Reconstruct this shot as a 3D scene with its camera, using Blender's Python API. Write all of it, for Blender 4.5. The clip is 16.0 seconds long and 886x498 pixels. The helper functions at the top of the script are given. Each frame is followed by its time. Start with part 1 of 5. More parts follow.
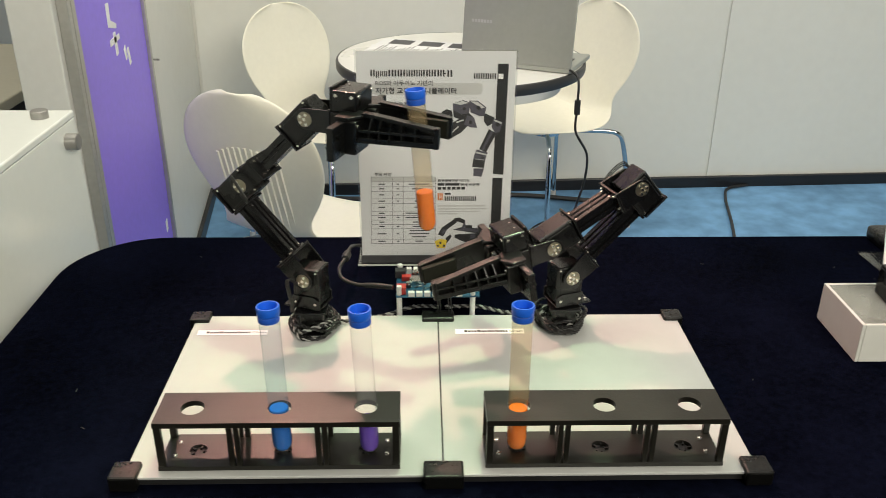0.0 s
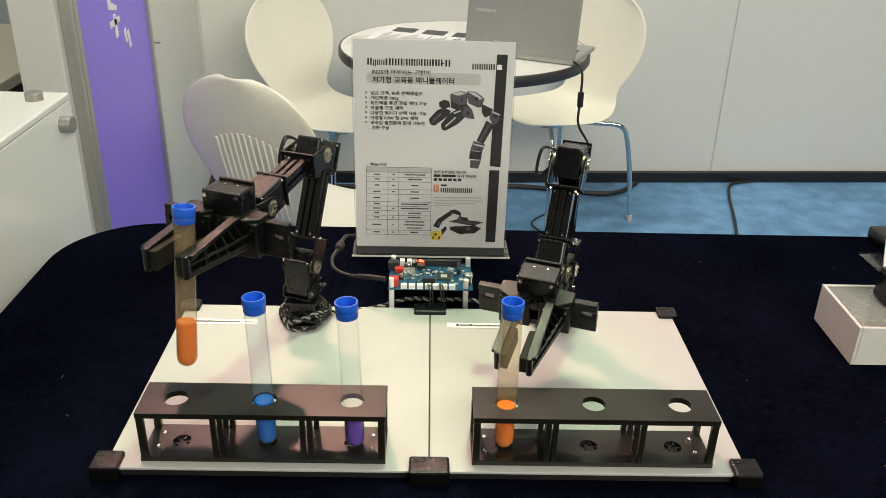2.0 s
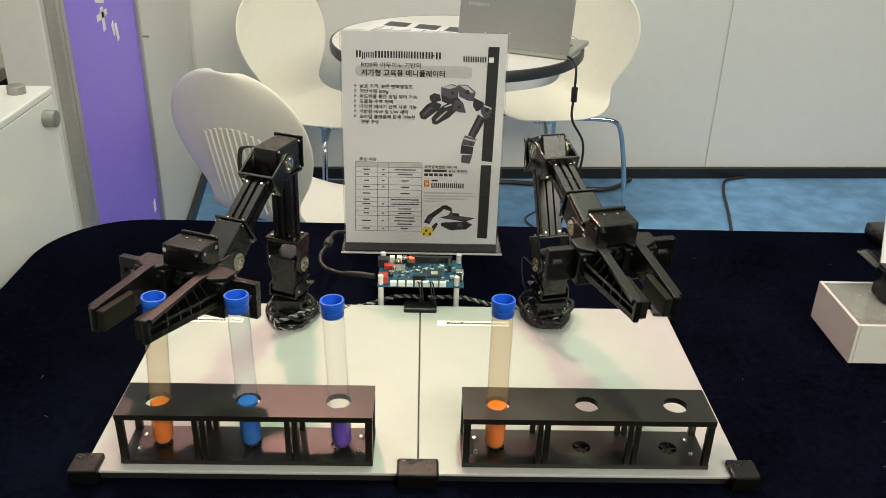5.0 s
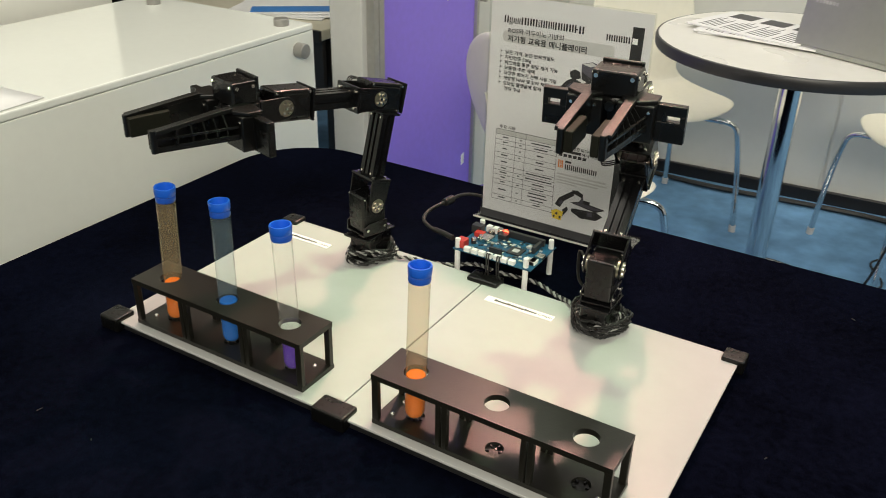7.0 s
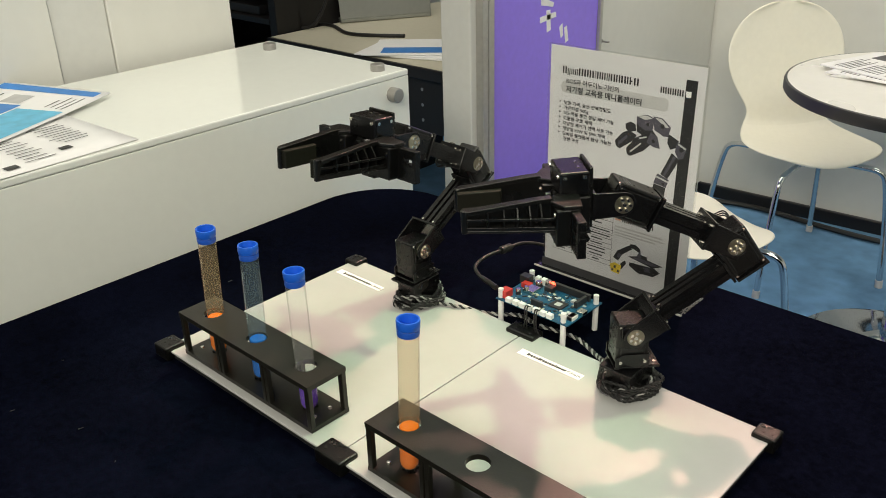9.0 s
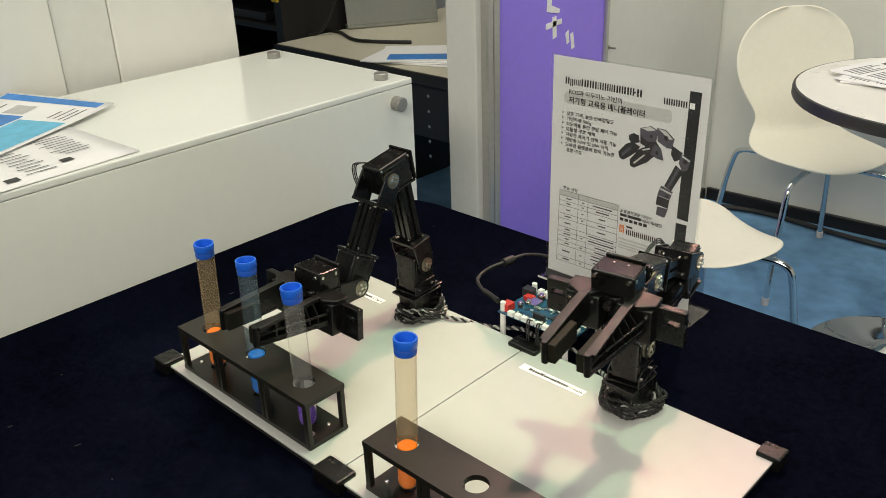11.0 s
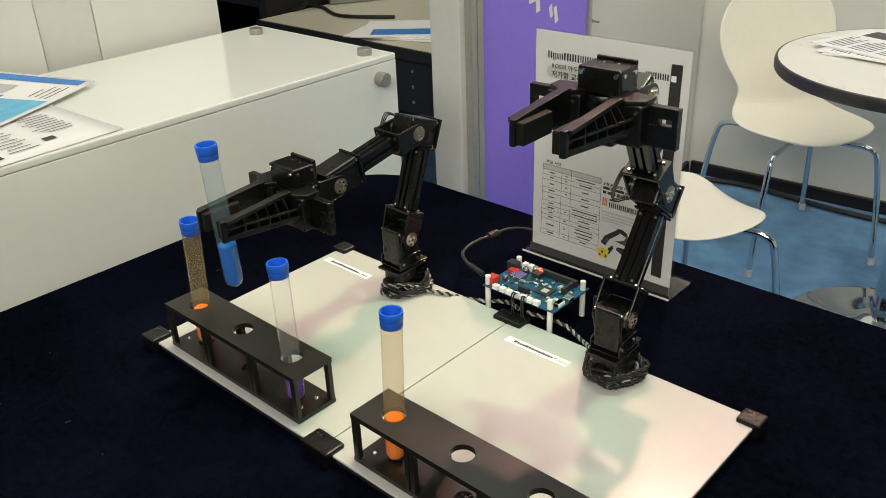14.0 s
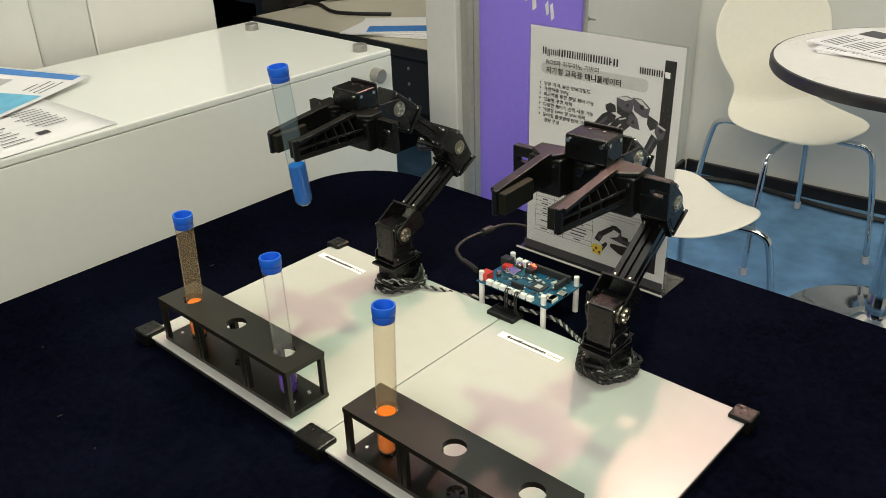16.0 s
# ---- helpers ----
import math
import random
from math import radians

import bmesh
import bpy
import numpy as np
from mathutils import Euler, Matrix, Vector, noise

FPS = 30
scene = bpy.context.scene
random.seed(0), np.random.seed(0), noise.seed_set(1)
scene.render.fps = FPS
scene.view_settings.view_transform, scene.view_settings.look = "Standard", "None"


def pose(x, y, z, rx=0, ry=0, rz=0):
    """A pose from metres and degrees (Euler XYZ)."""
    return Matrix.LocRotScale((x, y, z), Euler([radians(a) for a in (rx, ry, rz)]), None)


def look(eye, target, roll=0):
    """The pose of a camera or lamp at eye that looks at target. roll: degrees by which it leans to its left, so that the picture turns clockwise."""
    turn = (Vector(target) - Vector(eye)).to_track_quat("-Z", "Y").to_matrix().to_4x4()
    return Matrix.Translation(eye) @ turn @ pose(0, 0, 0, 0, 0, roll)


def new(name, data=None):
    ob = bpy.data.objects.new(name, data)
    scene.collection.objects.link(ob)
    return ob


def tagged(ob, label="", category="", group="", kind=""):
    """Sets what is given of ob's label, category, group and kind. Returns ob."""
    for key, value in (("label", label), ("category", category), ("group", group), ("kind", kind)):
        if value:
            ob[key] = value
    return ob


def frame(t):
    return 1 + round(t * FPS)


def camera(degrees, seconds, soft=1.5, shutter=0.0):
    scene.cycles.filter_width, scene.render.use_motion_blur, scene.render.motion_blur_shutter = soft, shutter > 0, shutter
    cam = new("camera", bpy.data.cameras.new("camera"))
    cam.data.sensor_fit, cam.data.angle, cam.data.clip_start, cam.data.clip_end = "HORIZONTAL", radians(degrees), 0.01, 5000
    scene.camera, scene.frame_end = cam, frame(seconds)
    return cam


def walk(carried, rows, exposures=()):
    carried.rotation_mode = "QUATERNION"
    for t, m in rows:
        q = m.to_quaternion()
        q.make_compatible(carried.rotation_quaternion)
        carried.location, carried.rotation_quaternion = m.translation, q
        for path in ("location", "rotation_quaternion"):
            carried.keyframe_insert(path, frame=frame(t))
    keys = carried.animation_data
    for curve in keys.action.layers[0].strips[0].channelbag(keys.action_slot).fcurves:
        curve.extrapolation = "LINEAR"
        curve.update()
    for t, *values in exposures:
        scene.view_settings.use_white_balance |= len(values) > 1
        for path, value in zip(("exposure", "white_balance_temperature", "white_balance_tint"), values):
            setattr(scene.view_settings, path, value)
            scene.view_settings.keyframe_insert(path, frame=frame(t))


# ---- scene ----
# ---------------------------------------------------------------- camera
cam = camera(55.0, 16.0, soft=0.6, shutter=0.3)
PATH = [
    (0, (-0.02, 0.002, 1.296), (0.03, 1.809, 0.441), 0.5),
    (0.5, (0.024, 0.006, 1.292), (0.069, 1.807, 0.424), 0.7),
    (1, (0.005, 0.013, 1.294), (0.04, 1.8, 0.395), 1.0),
    (1.5, (-0.006, 0.021, 1.29), (0.035, 1.811, 0.401), 1.2),
    (2, (-0.007, 0.015, 1.295), (0.034, 1.811, 0.416), 1.6),
    (2.5, (-0.005, 0.017, 1.288), (0.037, 1.817, 0.418), 1.7),
    (3, (-0.004, 0.024, 1.287), (0.053, 1.82, 0.409), 1.9),
    (3.5, (-0.012, 0.024, 1.295), (0.049, 1.818, 0.412), 1.9),
    (4, (-0.017, 0.022, 1.291), (0.055, 1.813, 0.404), 1.6),
    (4.2, (-0.018, 0.018, 1.289), (0.059, 1.808, 0.4), 1.7),
    (6.3, (0.227, 0.109, 1.276), (-0.113, 1.875, 0.401), 2.8),
    (6.5, (0.294, 0.123, 1.268), (-0.291, 1.801, 0.351), 5.8),
    (7, (0.407, 0.147, 1.265), (-0.5, 1.668, 0.336), 1.3),
    (7.5, (0.523, 0.168, 1.293), (-0.562, 1.543, 0.329), 2.6),
    (8, (0.596, 0.254, 1.289), (-0.6, 1.578, 0.384), 2.0),
    (8.5, (0.562, 0.269, 1.295), (-0.687, 1.549, 0.399), 0.1),
    (9, (0.523, 0.24, 1.286), (-0.715, 1.552, 0.423), -1.6),
    (9.2, (0.525, 0.242, 1.3), (-0.7, 1.559, 0.425), -1.8),
    (11.3, (0.521, 0.258, 1.288), (-0.738, 1.555, 0.433), -2.0),
    (11.5, (0.522, 0.257, 1.283), (-0.73, 1.555, 0.418), -1.9),
    (12, (0.524, 0.255, 1.282), (-0.716, 1.547, 0.391), -1.7),
    (12.5, (0.522, 0.256, 1.283), (-0.7, 1.548, 0.368), -1.7),
    (13, (0.526, 0.256, 1.292), (-0.686, 1.549, 0.364), -1.9),
    (13.5, (0.53, 0.253, 1.293), (-0.683, 1.552, 0.376), -2.1),
    (14, (0.528, 0.253, 1.294), (-0.69, 1.553, 0.387), -2.2),
    (14.5, (0.528, 0.251, 1.295), (-0.694, 1.55, 0.389), -2.3),
    (15, (0.523, 0.249, 1.29), (-0.7, 1.549, 0.388), -2.1),
    (15.5, (0.526, 0.25, 1.29), (-0.691, 1.552, 0.383), -1.8),
    (16, (0.532, 0.254, 1.291), (-0.68, 1.558, 0.38), -1.9),
]
walk(cam, [(t, look(eye, target, roll)) for t, eye, target, roll in PATH], [(0.0, 0.16), (1.0, 0.13), (4.2, 0.08), (6.5, 0.02), (8.0, 0.04), (9.5, 0.0), (16.0, -0.02)])

FLOOR = 0.085     # carpet
TOP = 0.75        # cloth on the display table
BOARD = 0.762     # white work board
CAB = 0.918       # top of the white cabinet

# ---------------------------------------------------------------- light
world = bpy.data.worlds.new("hall")
scene.world = world
world.use_nodes = True
bg = world.node_tree.nodes["Background"]
bg.inputs["Color"].default_value = (1.0, 0.92, 0.78, 1)
bg.inputs["Strength"].default_value = 0.11


def lamp(name, kind, place, target, watts, colour, size):
    data = bpy.data.lights.new(name, kind)
    data.energy, data.color = watts, colour
    if kind == "AREA":
        data.shape, data.size, data.size_y = "RECTANGLE", size[0], size[1]
    else:
        data.shadow_soft_size, data.spot_size, data.spot_blend = size[0], radians(size[1]), size[2]
    ob = new(name, data)
    ob.matrix_world = look(place, target)
    return ob


lamp("booth_spot_warm", "SPOT", (-0.50, 2.5, 2.95), (0.09, 0.76, 0.75), 200, (1.0, 0.51, 0.40), (0.06, 21, 0.45))
lamp("booth_spot_cool", "SPOT", (0.22, 1.45, 3.3), (-0.07, 0.75, 0.75), 130, (0.62, 1.0, 0.52), (0.06, 16, 0.5))
# added fill from the front right, no lamp of the booth
lamp("front_fill_spot", "SPOT", (1.9, -0.6, 2.8), (0.72, 1.1, 0.75), 62, (1.0, 0.93, 0.80), (0.08, 34, 0.9))
# two unseen soft fills, added in place of the hall's ambient light
lamp("overhead_fill", "AREA", (-0.3, 2.1, 3.9), (-0.3, 2.1, 0), 95, (1.0, 0.95, 0.83), (3.5, 3.0))
lamp("aisle_side_fill", "AREA", (1.6, -2.5, 3.3), (-0.1, 2.0, 0.7), 188, (1.0, 0.945, 0.79), (3.6, 1.4))


# ---------------------------------------------------------------- materials
def material(name, colour, rough=0.5, metal=0.0, vary=0.12, grain=60.0, broad=4.0, bump=0.0, bump_scale=200.0, spec=0.5, coat=0.0, sheen=0.0, per_object=0.0):
    m = bpy.data.materials.new(name)
    m.use_nodes = True
    nt = m.node_tree
    n, l = nt.nodes, nt.links
    b = n["Principled BSDF"]
    b.inputs["Metallic"].default_value = metal
    b.inputs["Specular IOR Level"].default_value = spec
    b.inputs["Coat Weight"].default_value = coat
    b.inputs["Sheen Weight"].default_value = sheen
    co = n.new("ShaderNodeTexCoord")
    fine, wide = n.new("ShaderNodeTexNoise"), n.new("ShaderNodeTexNoise")
    fine.inputs["Scale"].default_value, wide.inputs["Scale"].default_value = grain, broad
    fine.inputs["Detail"].default_value = 5
    for t in (fine, wide):
        l.new(co.outputs["Object"], t.inputs["Vector"])
    mix = n.new("ShaderNodeMath")
    mix.operation = "ADD"
    l.new(fine.outputs["Fac"], mix.inputs[0])
    l.new(wide.outputs["Fac"], mix.inputs[1])
    ramp = n.new("ShaderNodeMapRange")
    ramp.inputs["From Min"].default_value, ramp.inputs["From Max"].default_value = 0.6, 1.4
    ramp.inputs["To Min"].default_value, ramp.inputs["To Max"].default_value = 1 - vary, 1 + vary
    l.new(mix.outputs[0], ramp.inputs["Value"])
    col = n.new("ShaderNodeMix")
    col.data_type, col.blend_type = "RGBA", "MULTIPLY"
    col.inputs["Factor"].default_value = 1
    col.inputs[6].default_value = (*colour, 1)
    l.new(ramp.outputs["Result"], col.inputs[7])
    l.new(col.outputs[2], b.inputs["Base Color"])
    r = n.new("ShaderNodeMapRange")
    r.inputs["From Min"].default_value, r.inputs["From Max"].default_value = 0.3, 0.7
    r.inputs["To Min"].default_value, r.inputs["To Max"].default_value = max(0.02, rough * 0.85), min(1, rough * 1.15)
    l.new(wide.outputs["Fac"], r.inputs["Value"])
    l.new(r.outputs["Result"], b.inputs["Roughness"])
    if bump:
        t = n.new("ShaderNodeTexNoise")
        t.inputs["Scale"].default_value, t.inputs["Detail"].default_value = bump_scale, 4
        l.new(co.outputs["Object"], t.inputs["Vector"])
        bp = n.new("ShaderNodeBump")
        bp.inputs["Strength"].default_value, bp.inputs["Distance"].default_value = bump, 0.001
        l.new(t.outputs["Fac"], bp.inputs["Height"])
        l.new(bp.outputs["Normal"], b.inputs["Normal"])
    return m


def clear(name, tint, gloss_rough=0.05, body=0.08, body_colour=(0.9, 0.9, 0.9)):
    """Thin clear plastic: see-through with a tint, a little milky body and Fresnel gloss."""
    m = bpy.data.materials.new(name)
    m.use_nodes = True
    nt = m.node_tree
    n, l = nt.nodes, nt.links
    n.remove(n["Principled BSDF"])
    out = n["Material Output"]
    tr, gl, df = n.new("ShaderNodeBsdfTransparent"), n.new("ShaderNodeBsdfGlossy"), n.new("ShaderNodeBsdfDiffuse")
    tr.inputs["Color"].default_value = (*tint, 1)
    gl.inputs["Roughness"].default_value = gloss_rough
    df.inputs["Color"].default_value = (*body_colour, 1)
    fr = n.new("ShaderNodeFresnel")
    fr.inputs["IOR"].default_value = 1.12
    no = n.new("ShaderNodeTexNoise")
    no.inputs["Scale"].default_value = 5
    mr = n.new("ShaderNodeMapRange")
    mr.inputs["To Min"].default_value, mr.inputs["To Max"].default_value = body * 0.8, body * 1.2
    l.new(no.outputs["Fac"], mr.inputs["Value"])
    m1, m2 = n.new("ShaderNodeMixShader"), n.new("ShaderNodeMixShader")
    l.new(mr.outputs["Result"], m1.inputs[0])
    l.new(tr.outputs[0], m1.inputs[1])
    l.new(df.outputs[0], m1.inputs[2])
    cap_ = n.new("ShaderNodeMath")
    cap_.operation = "MINIMUM"
    cap_.inputs[1].default_value = 0.30
    l.new(fr.outputs[0], cap_.inputs[0])
    l.new(cap_.outputs[0], m2.inputs[0])
    l.new(m1.outputs[0], m2.inputs[1])
    l.new(gl.outputs[0], m2.inputs[2])
    l.new(m2.outputs[0], out.inputs["Surface"])
    return m


def liquid(name, colour):
    m = material(name, colour, rough=0.12, vary=0.08, grain=90)
    b = m.node_tree.nodes["Principled BSDF"]
    b.inputs["Subsurface Weight"].default_value = 0.1
    b.inputs["Subsurface Radius"].default_value = (0.01, 0.006, 0.004)
    return m


def glow(name, colour, strength):
    m = bpy.data.materials.new(name)
    m.use_nodes = True
    b = m.node_tree.nodes["Principled BSDF"]
    b.inputs["Base Color"].default_value = (*colour, 1)
    b.inputs["Emission Color"].default_value = (*colour, 1)
    b.inputs["Emission Strength"].default_value = strength
    return m


M_CLOTH = material("navy_velvet", (0.0019, 0.0025, 0.0066), 0.9, vary=0.7, grain=150, broad=7, bump=0.5, bump_scale=420, spec=0.004)
M_BLACK = material("black_motor_plastic", (0.0032, 0.0032, 0.0034), 0.27, vary=0.25, grain=200, broad=30, bump=0.12, bump_scale=900, spec=0.45)
M_ALU_BLACK = material("black_anodised_aluminium", (0.0045, 0.0045, 0.005), 0.24, metal=0.0, vary=0.25, grain=250, broad=25, spec=0.45)
M_PRINT = material("black_printed_plastic", (0.0035, 0.0035, 0.0034), 0.29, vary=0.3, grain=350, broad=25, bump=0.25, bump_scale=1200, spec=0.36)
M_PAD = material("dark_rubber_pad", (0.010, 0.010, 0.0065), 0.6, vary=0.25, grain=300, bump=0.1, spec=0.15)
M_STEEL = material("bright_steel", (0.78, 0.75, 0.68), 0.24, metal=1.0, vary=0.15, grain=120)
M_HORN = material("aluminium_horn", (0.36, 0.33, 0.26), 0.36, metal=1.0, vary=0.2, grain=300)
M_DARK = material("dark_recess", (0.004, 0.004, 0.004), 0.7)
M_WHITE_BOARD = material("white_board_sheet", (0.46, 0.465, 0.455), 0.22, vary=0.04, grain=40, broad=6, spec=0.55)
M_RAIL = material("black_board_rail", (0.015, 0.015, 0.016), 0.5, vary=0.2)
M_RACK = material("dark_rack_plastic", (0.010, 0.0095, 0.007), 0.36, vary=0.25, grain=250, broad=18, bump=0.12, bump_scale=700, spec=0.45)
M_CAP = material("blue_cap_plastic", (0.012, 0.11, 0.62), 0.35, vary=0.08)
M_STOPPER = material("blue_collar_plastic", (0.014, 0.085, 0.48), 0.4, vary=0.05)
M_TUBE = clear("clear_tube", (0.985, 0.985, 0.98), body=0.05)
M_TUBE_AMBER = clear("amber_stained_tube", (0.995, 0.955, 0.88), body=0.19, body_colour=(0.46, 0.36, 0.22))
M_TUBE_BLUE = clear("blue_tinged_tube", (0.955, 0.98, 0.99), body=0.12, body_colour=(0.26, 0.36, 0.42))
M_ORANGE = liquid("orange_liquid", (0.72, 0.155, 0.001))
M_BLUE = liquid("blue_liquid", (0.001, 0.11, 0.46))
M_PURPLE = liquid("purple_liquid", (0.09, 0.025, 0.36))
M_PAPER = material("white_paper", (0.86, 0.86, 0.86), 0.55, vary=0.03)
M_SHEET = material("matt_sign_paper", (0.67, 0.67, 0.69), 0.55, vary=0.02)
M_INK = material("black_ink", (0.012, 0.012, 0.013), 0.5)
M_INK_GREY = material("grey_ink", (0.055, 0.055, 0.06), 0.5, vary=0.2)
M_INK_PALE = material("pale_grey_ink", (0.50, 0.50, 0.50), 0.5)
M_INK_MID = material("mid_grey_ink", (0.02, 0.02, 0.022), 0.5, vary=0.3)
M_INK_SLATE = material("slate_ink", (0.075, 0.07, 0.092), 0.5, vary=0.35, grain=400)
M_INK_ORANGE = material("orange_ink", (0.70, 0.20, 0.03), 0.5)
M_INK_YELLOW = material("yellow_ink", (0.75, 0.55, 0.05), 0.5)
M_INK_BLUE = material("blue_ink", (0.04, 0.22, 0.62), 0.45, vary=0.2)
M_INK_CYAN = material("cyan_ink", (0.12, 0.50, 0.75), 0.45, vary=0.2)
M_ACRYL = clear("clear_acrylic", (0.965, 0.97, 0.965), body=0.008)
M_FROST = material("frosted_white_acrylic", (0.60, 0.60, 0.57), 0.35, vary=0.04, coat=0.2)
M_WALL = material("white_booth_panel", (0.72, 0.715, 0.67), 0.45, vary=0.03, grain=25, broad=1.2)
# tones of the added enclosure, kept dark so black parts reflect little light
M_CEILING = material("dark_added_ceiling", (0.05, 0.05, 0.05), 0.8, vary=0.1, broad=0.8)
M_HALL = material("dimmed_added_wall", (0.28, 0.27, 0.25), 0.6, vary=0.05, broad=0.8)
M_PILLAR = material("grey_white_pillar", (0.66, 0.66, 0.63), 0.45, vary=0.04, broad=2)
M_ALU = material("brushed_aluminium", (0.50, 0.49, 0.46), 0.38, metal=0.7, vary=0.1, grain=80)
M_SKIRT = material("black_skirting", (0.012, 0.012, 0.014), 0.4)
M_CARPET = material("blue_carpet", (0.16, 0.32, 0.53), 0.95, vary=0.45, grain=11, broad=2.6, bump=0.8, bump_scale=600, spec=0.1)
M_BANNER = material("violet_banner", (0.30, 0.20, 0.88), 0.40, vary=0.06, broad=2)
M_BRUSH = material("white_lettering", (0.85, 0.85, 0.87), 0.5)
M_CABINET = material("white_gloss_cabinet", (0.84, 0.865, 0.815), 0.16, vary=0.02, coat=0.3)
M_KNOB = material("satin_grey_metal", (0.36, 0.35, 0.33), 0.4, metal=0.7, vary=0.1)
M_CHAIR = material("cream_chair_shell", (0.88, 0.85, 0.73), 0.35, vary=0.03)
M_CHROME = material("chrome", (0.72, 0.73, 0.74), 0.10, metal=1.0, vary=0.05)
M_TABLE = material("white_laminate", (0.80, 0.79, 0.74), 0.30, vary=0.03)
M_EDGE = material("dark_table_edge", (0.03, 0.03, 0.032), 0.4)
M_LAPTOP = material("grey_laptop_metal", (0.40, 0.41, 0.38), 0.36, metal=0.6, vary=0.05)
M_LAPTOP_DARK = material("dark_keyboard", (0.05, 0.05, 0.05), 0.5)
M_CABLE = material("black_cable", (0.012, 0.012, 0.012), 0.45)
M_CABLE_GREY = material("grey_cable", (0.33, 0.33, 0.32), 0.45)
M_PCB = material("blue_circuit_board", (0.006, 0.075, 0.15), 0.35, vary=0.6, grain=500, broad=120, bump=0.3, bump_scale=900)
M_CHIP = material("dark_chip", (0.025, 0.025, 0.027), 0.4)
M_NYLON = material("white_nylon", (0.80, 0.80, 0.78), 0.35)
M_RED = material("red_connector", (0.55, 0.04, 0.03), 0.4)
M_LED = glow("red_light", (1.0, 0.06, 0.025), 8)
M_DESK = material("beige_desk_top", (0.56, 0.53, 0.42), 0.45, vary=0.05)
M_DESK_DARK = material("dark_desk_panel", (0.012, 0.011, 0.011), 0.5, vary=0.2)
M_YELLOW = material("yellow_plastic", (0.75, 0.50, 0.03), 0.4)


# ---------------------------------------------------------------- mesh helpers
def box(bm, x0, x1, y0, y1, z0, z1, bevel=0.0, m=None):
    r = bmesh.ops.create_cube(bm, size=1)
    vs = r["verts"]
    for v in vs:
        v.co = Vector(((x0 + x1) / 2 + v.co.x * (x1 - x0), (y0 + y1) / 2 + v.co.y * (y1 - y0), (z0 + z1) / 2 + v.co.z * (z1 - z0)))
    if bevel:
        es = list({e for v in vs for e in v.link_edges})
        vs = [v for v in bmesh.ops.bevel(bm, geom=es, offset=bevel, segments=2, profile=0.5, affect="EDGES")["verts"]] + [v for v in vs if v.is_valid]
    if m:
        bmesh.ops.transform(bm, matrix=m, verts=list({v for v in vs if v.is_valid}))
    return bm


def frame_of(d):
    d = Vector(d).normalized()
    a = Vector((0, 0, 1)) if abs(d.z) < 0.9 else Vector((1, 0, 0))
    u = d.cross(a).normalized()
    return u, d.cross(u)


def cyl(bm, p, q, r, seg=16, r2=None):
    p, q = Vector(p), Vector(q)
    u, w = frame_of(q - p)
    r2 = r if r2 is None else r2
    rings = [[bm.verts.new(c + (u * math.cos(a) + w * math.sin(a)) * k) for a in (2 * math.pi * i / seg for i in range(seg))] for c, k in ((p, r), (q, r2))]
    for i in range(seg):
        j = (i + 1) % seg
        bm.faces.new((rings[0][i], rings[1][i], rings[1][j], rings[0][j]))
    bm.faces.new(rings[0])
    bm.faces.new(rings[1][::-1])
    return bm


def sweep(bm, pts, r, seg=8):
    pts = [Vector(p) for p in pts]
    rings = []
    u = None
    for i, p in enumerate(pts):
        d = (pts[min(i + 1, len(pts) - 1)] - pts[max(i - 1, 0)]).normalized()
        u = frame_of(d)[0] if u is None else (u - d * u.dot(d)).normalized()
        w = d.cross(u)
        rings.append([bm.verts.new(p + (u * math.cos(a) + w * math.sin(a)) * r) for a in (2 * math.pi * k / seg for k in range(seg))])
    for a, b in zip(rings, rings[1:]):
        for i in range(seg):
            j = (i + 1) % seg
            bm.faces.new((a[i], a[j], b[j], b[i]))
    bm.faces.new(rings[0][::-1])
    bm.faces.new(rings[-1])
    return bm


def smooth_path(pts, n=8):
    """Catmull-Rom points through pts."""
    pts = [Vector(p) for p in pts]
    out = []
    for i in range(len(pts) - 1):
        a, b, c, d = pts[max(i - 1, 0)], pts[i], pts[i + 1], pts[min(i + 2, len(pts) - 1)]
        for k in range(n):
            t = k / n
            out.append(0.5 * (2 * b + (c - a) * t + (2 * a - 5 * b + 4 * c - d) * t * t + (3 * b - a - 3 * c + d) * t ** 3))
    return out + [pts[-1]]


def lathe(bm, profile, seg=32, close=True):
    rings = [[bm.verts.new((r * math.cos(a), r * math.sin(a), z)) for a in (2 * math.pi * i / seg for i in range(seg))] for r, z in profile]
    for a, b in zip(rings, rings[1:]):
        for i in range(seg):
            j = (i + 1) % seg
            bm.faces.new((a[i], a[j], b[j], b[i]))
    if close:
        bm.faces.new(rings[0][::-1])
        bm.faces.new(rings[-1])
    return bm


def prism(bm, poly, axis, a, b, bevel=0.0):
    """A polygon of (u, v) pushed out along an axis from a to b; u, v are the other two axes in order."""
    def at(u, v, w):
        return {"x": (w, u, v), "y": (u, w, v), "z": (u, v, w)}[axis]
    lo, hi = [bm.verts.new(at(u, v, a)) for u, v in poly], [bm.verts.new(at(u, v, b)) for u, v in poly]
    n = len(poly)
    fs = [bm.faces.new(lo), bm.faces.new(hi[::-1])] + [bm.faces.new((lo[i], hi[i], hi[(i + 1) % n], lo[(i + 1) % n])) for i in range(n)]
    bmesh.ops.recalc_face_normals(bm, faces=fs)
    if bevel:
        bmesh.ops.bevel(bm, geom=list({e for f in fs for e in f.edges}), offset=bevel, segments=2, profile=0.5, affect="EDGES")
    return bm


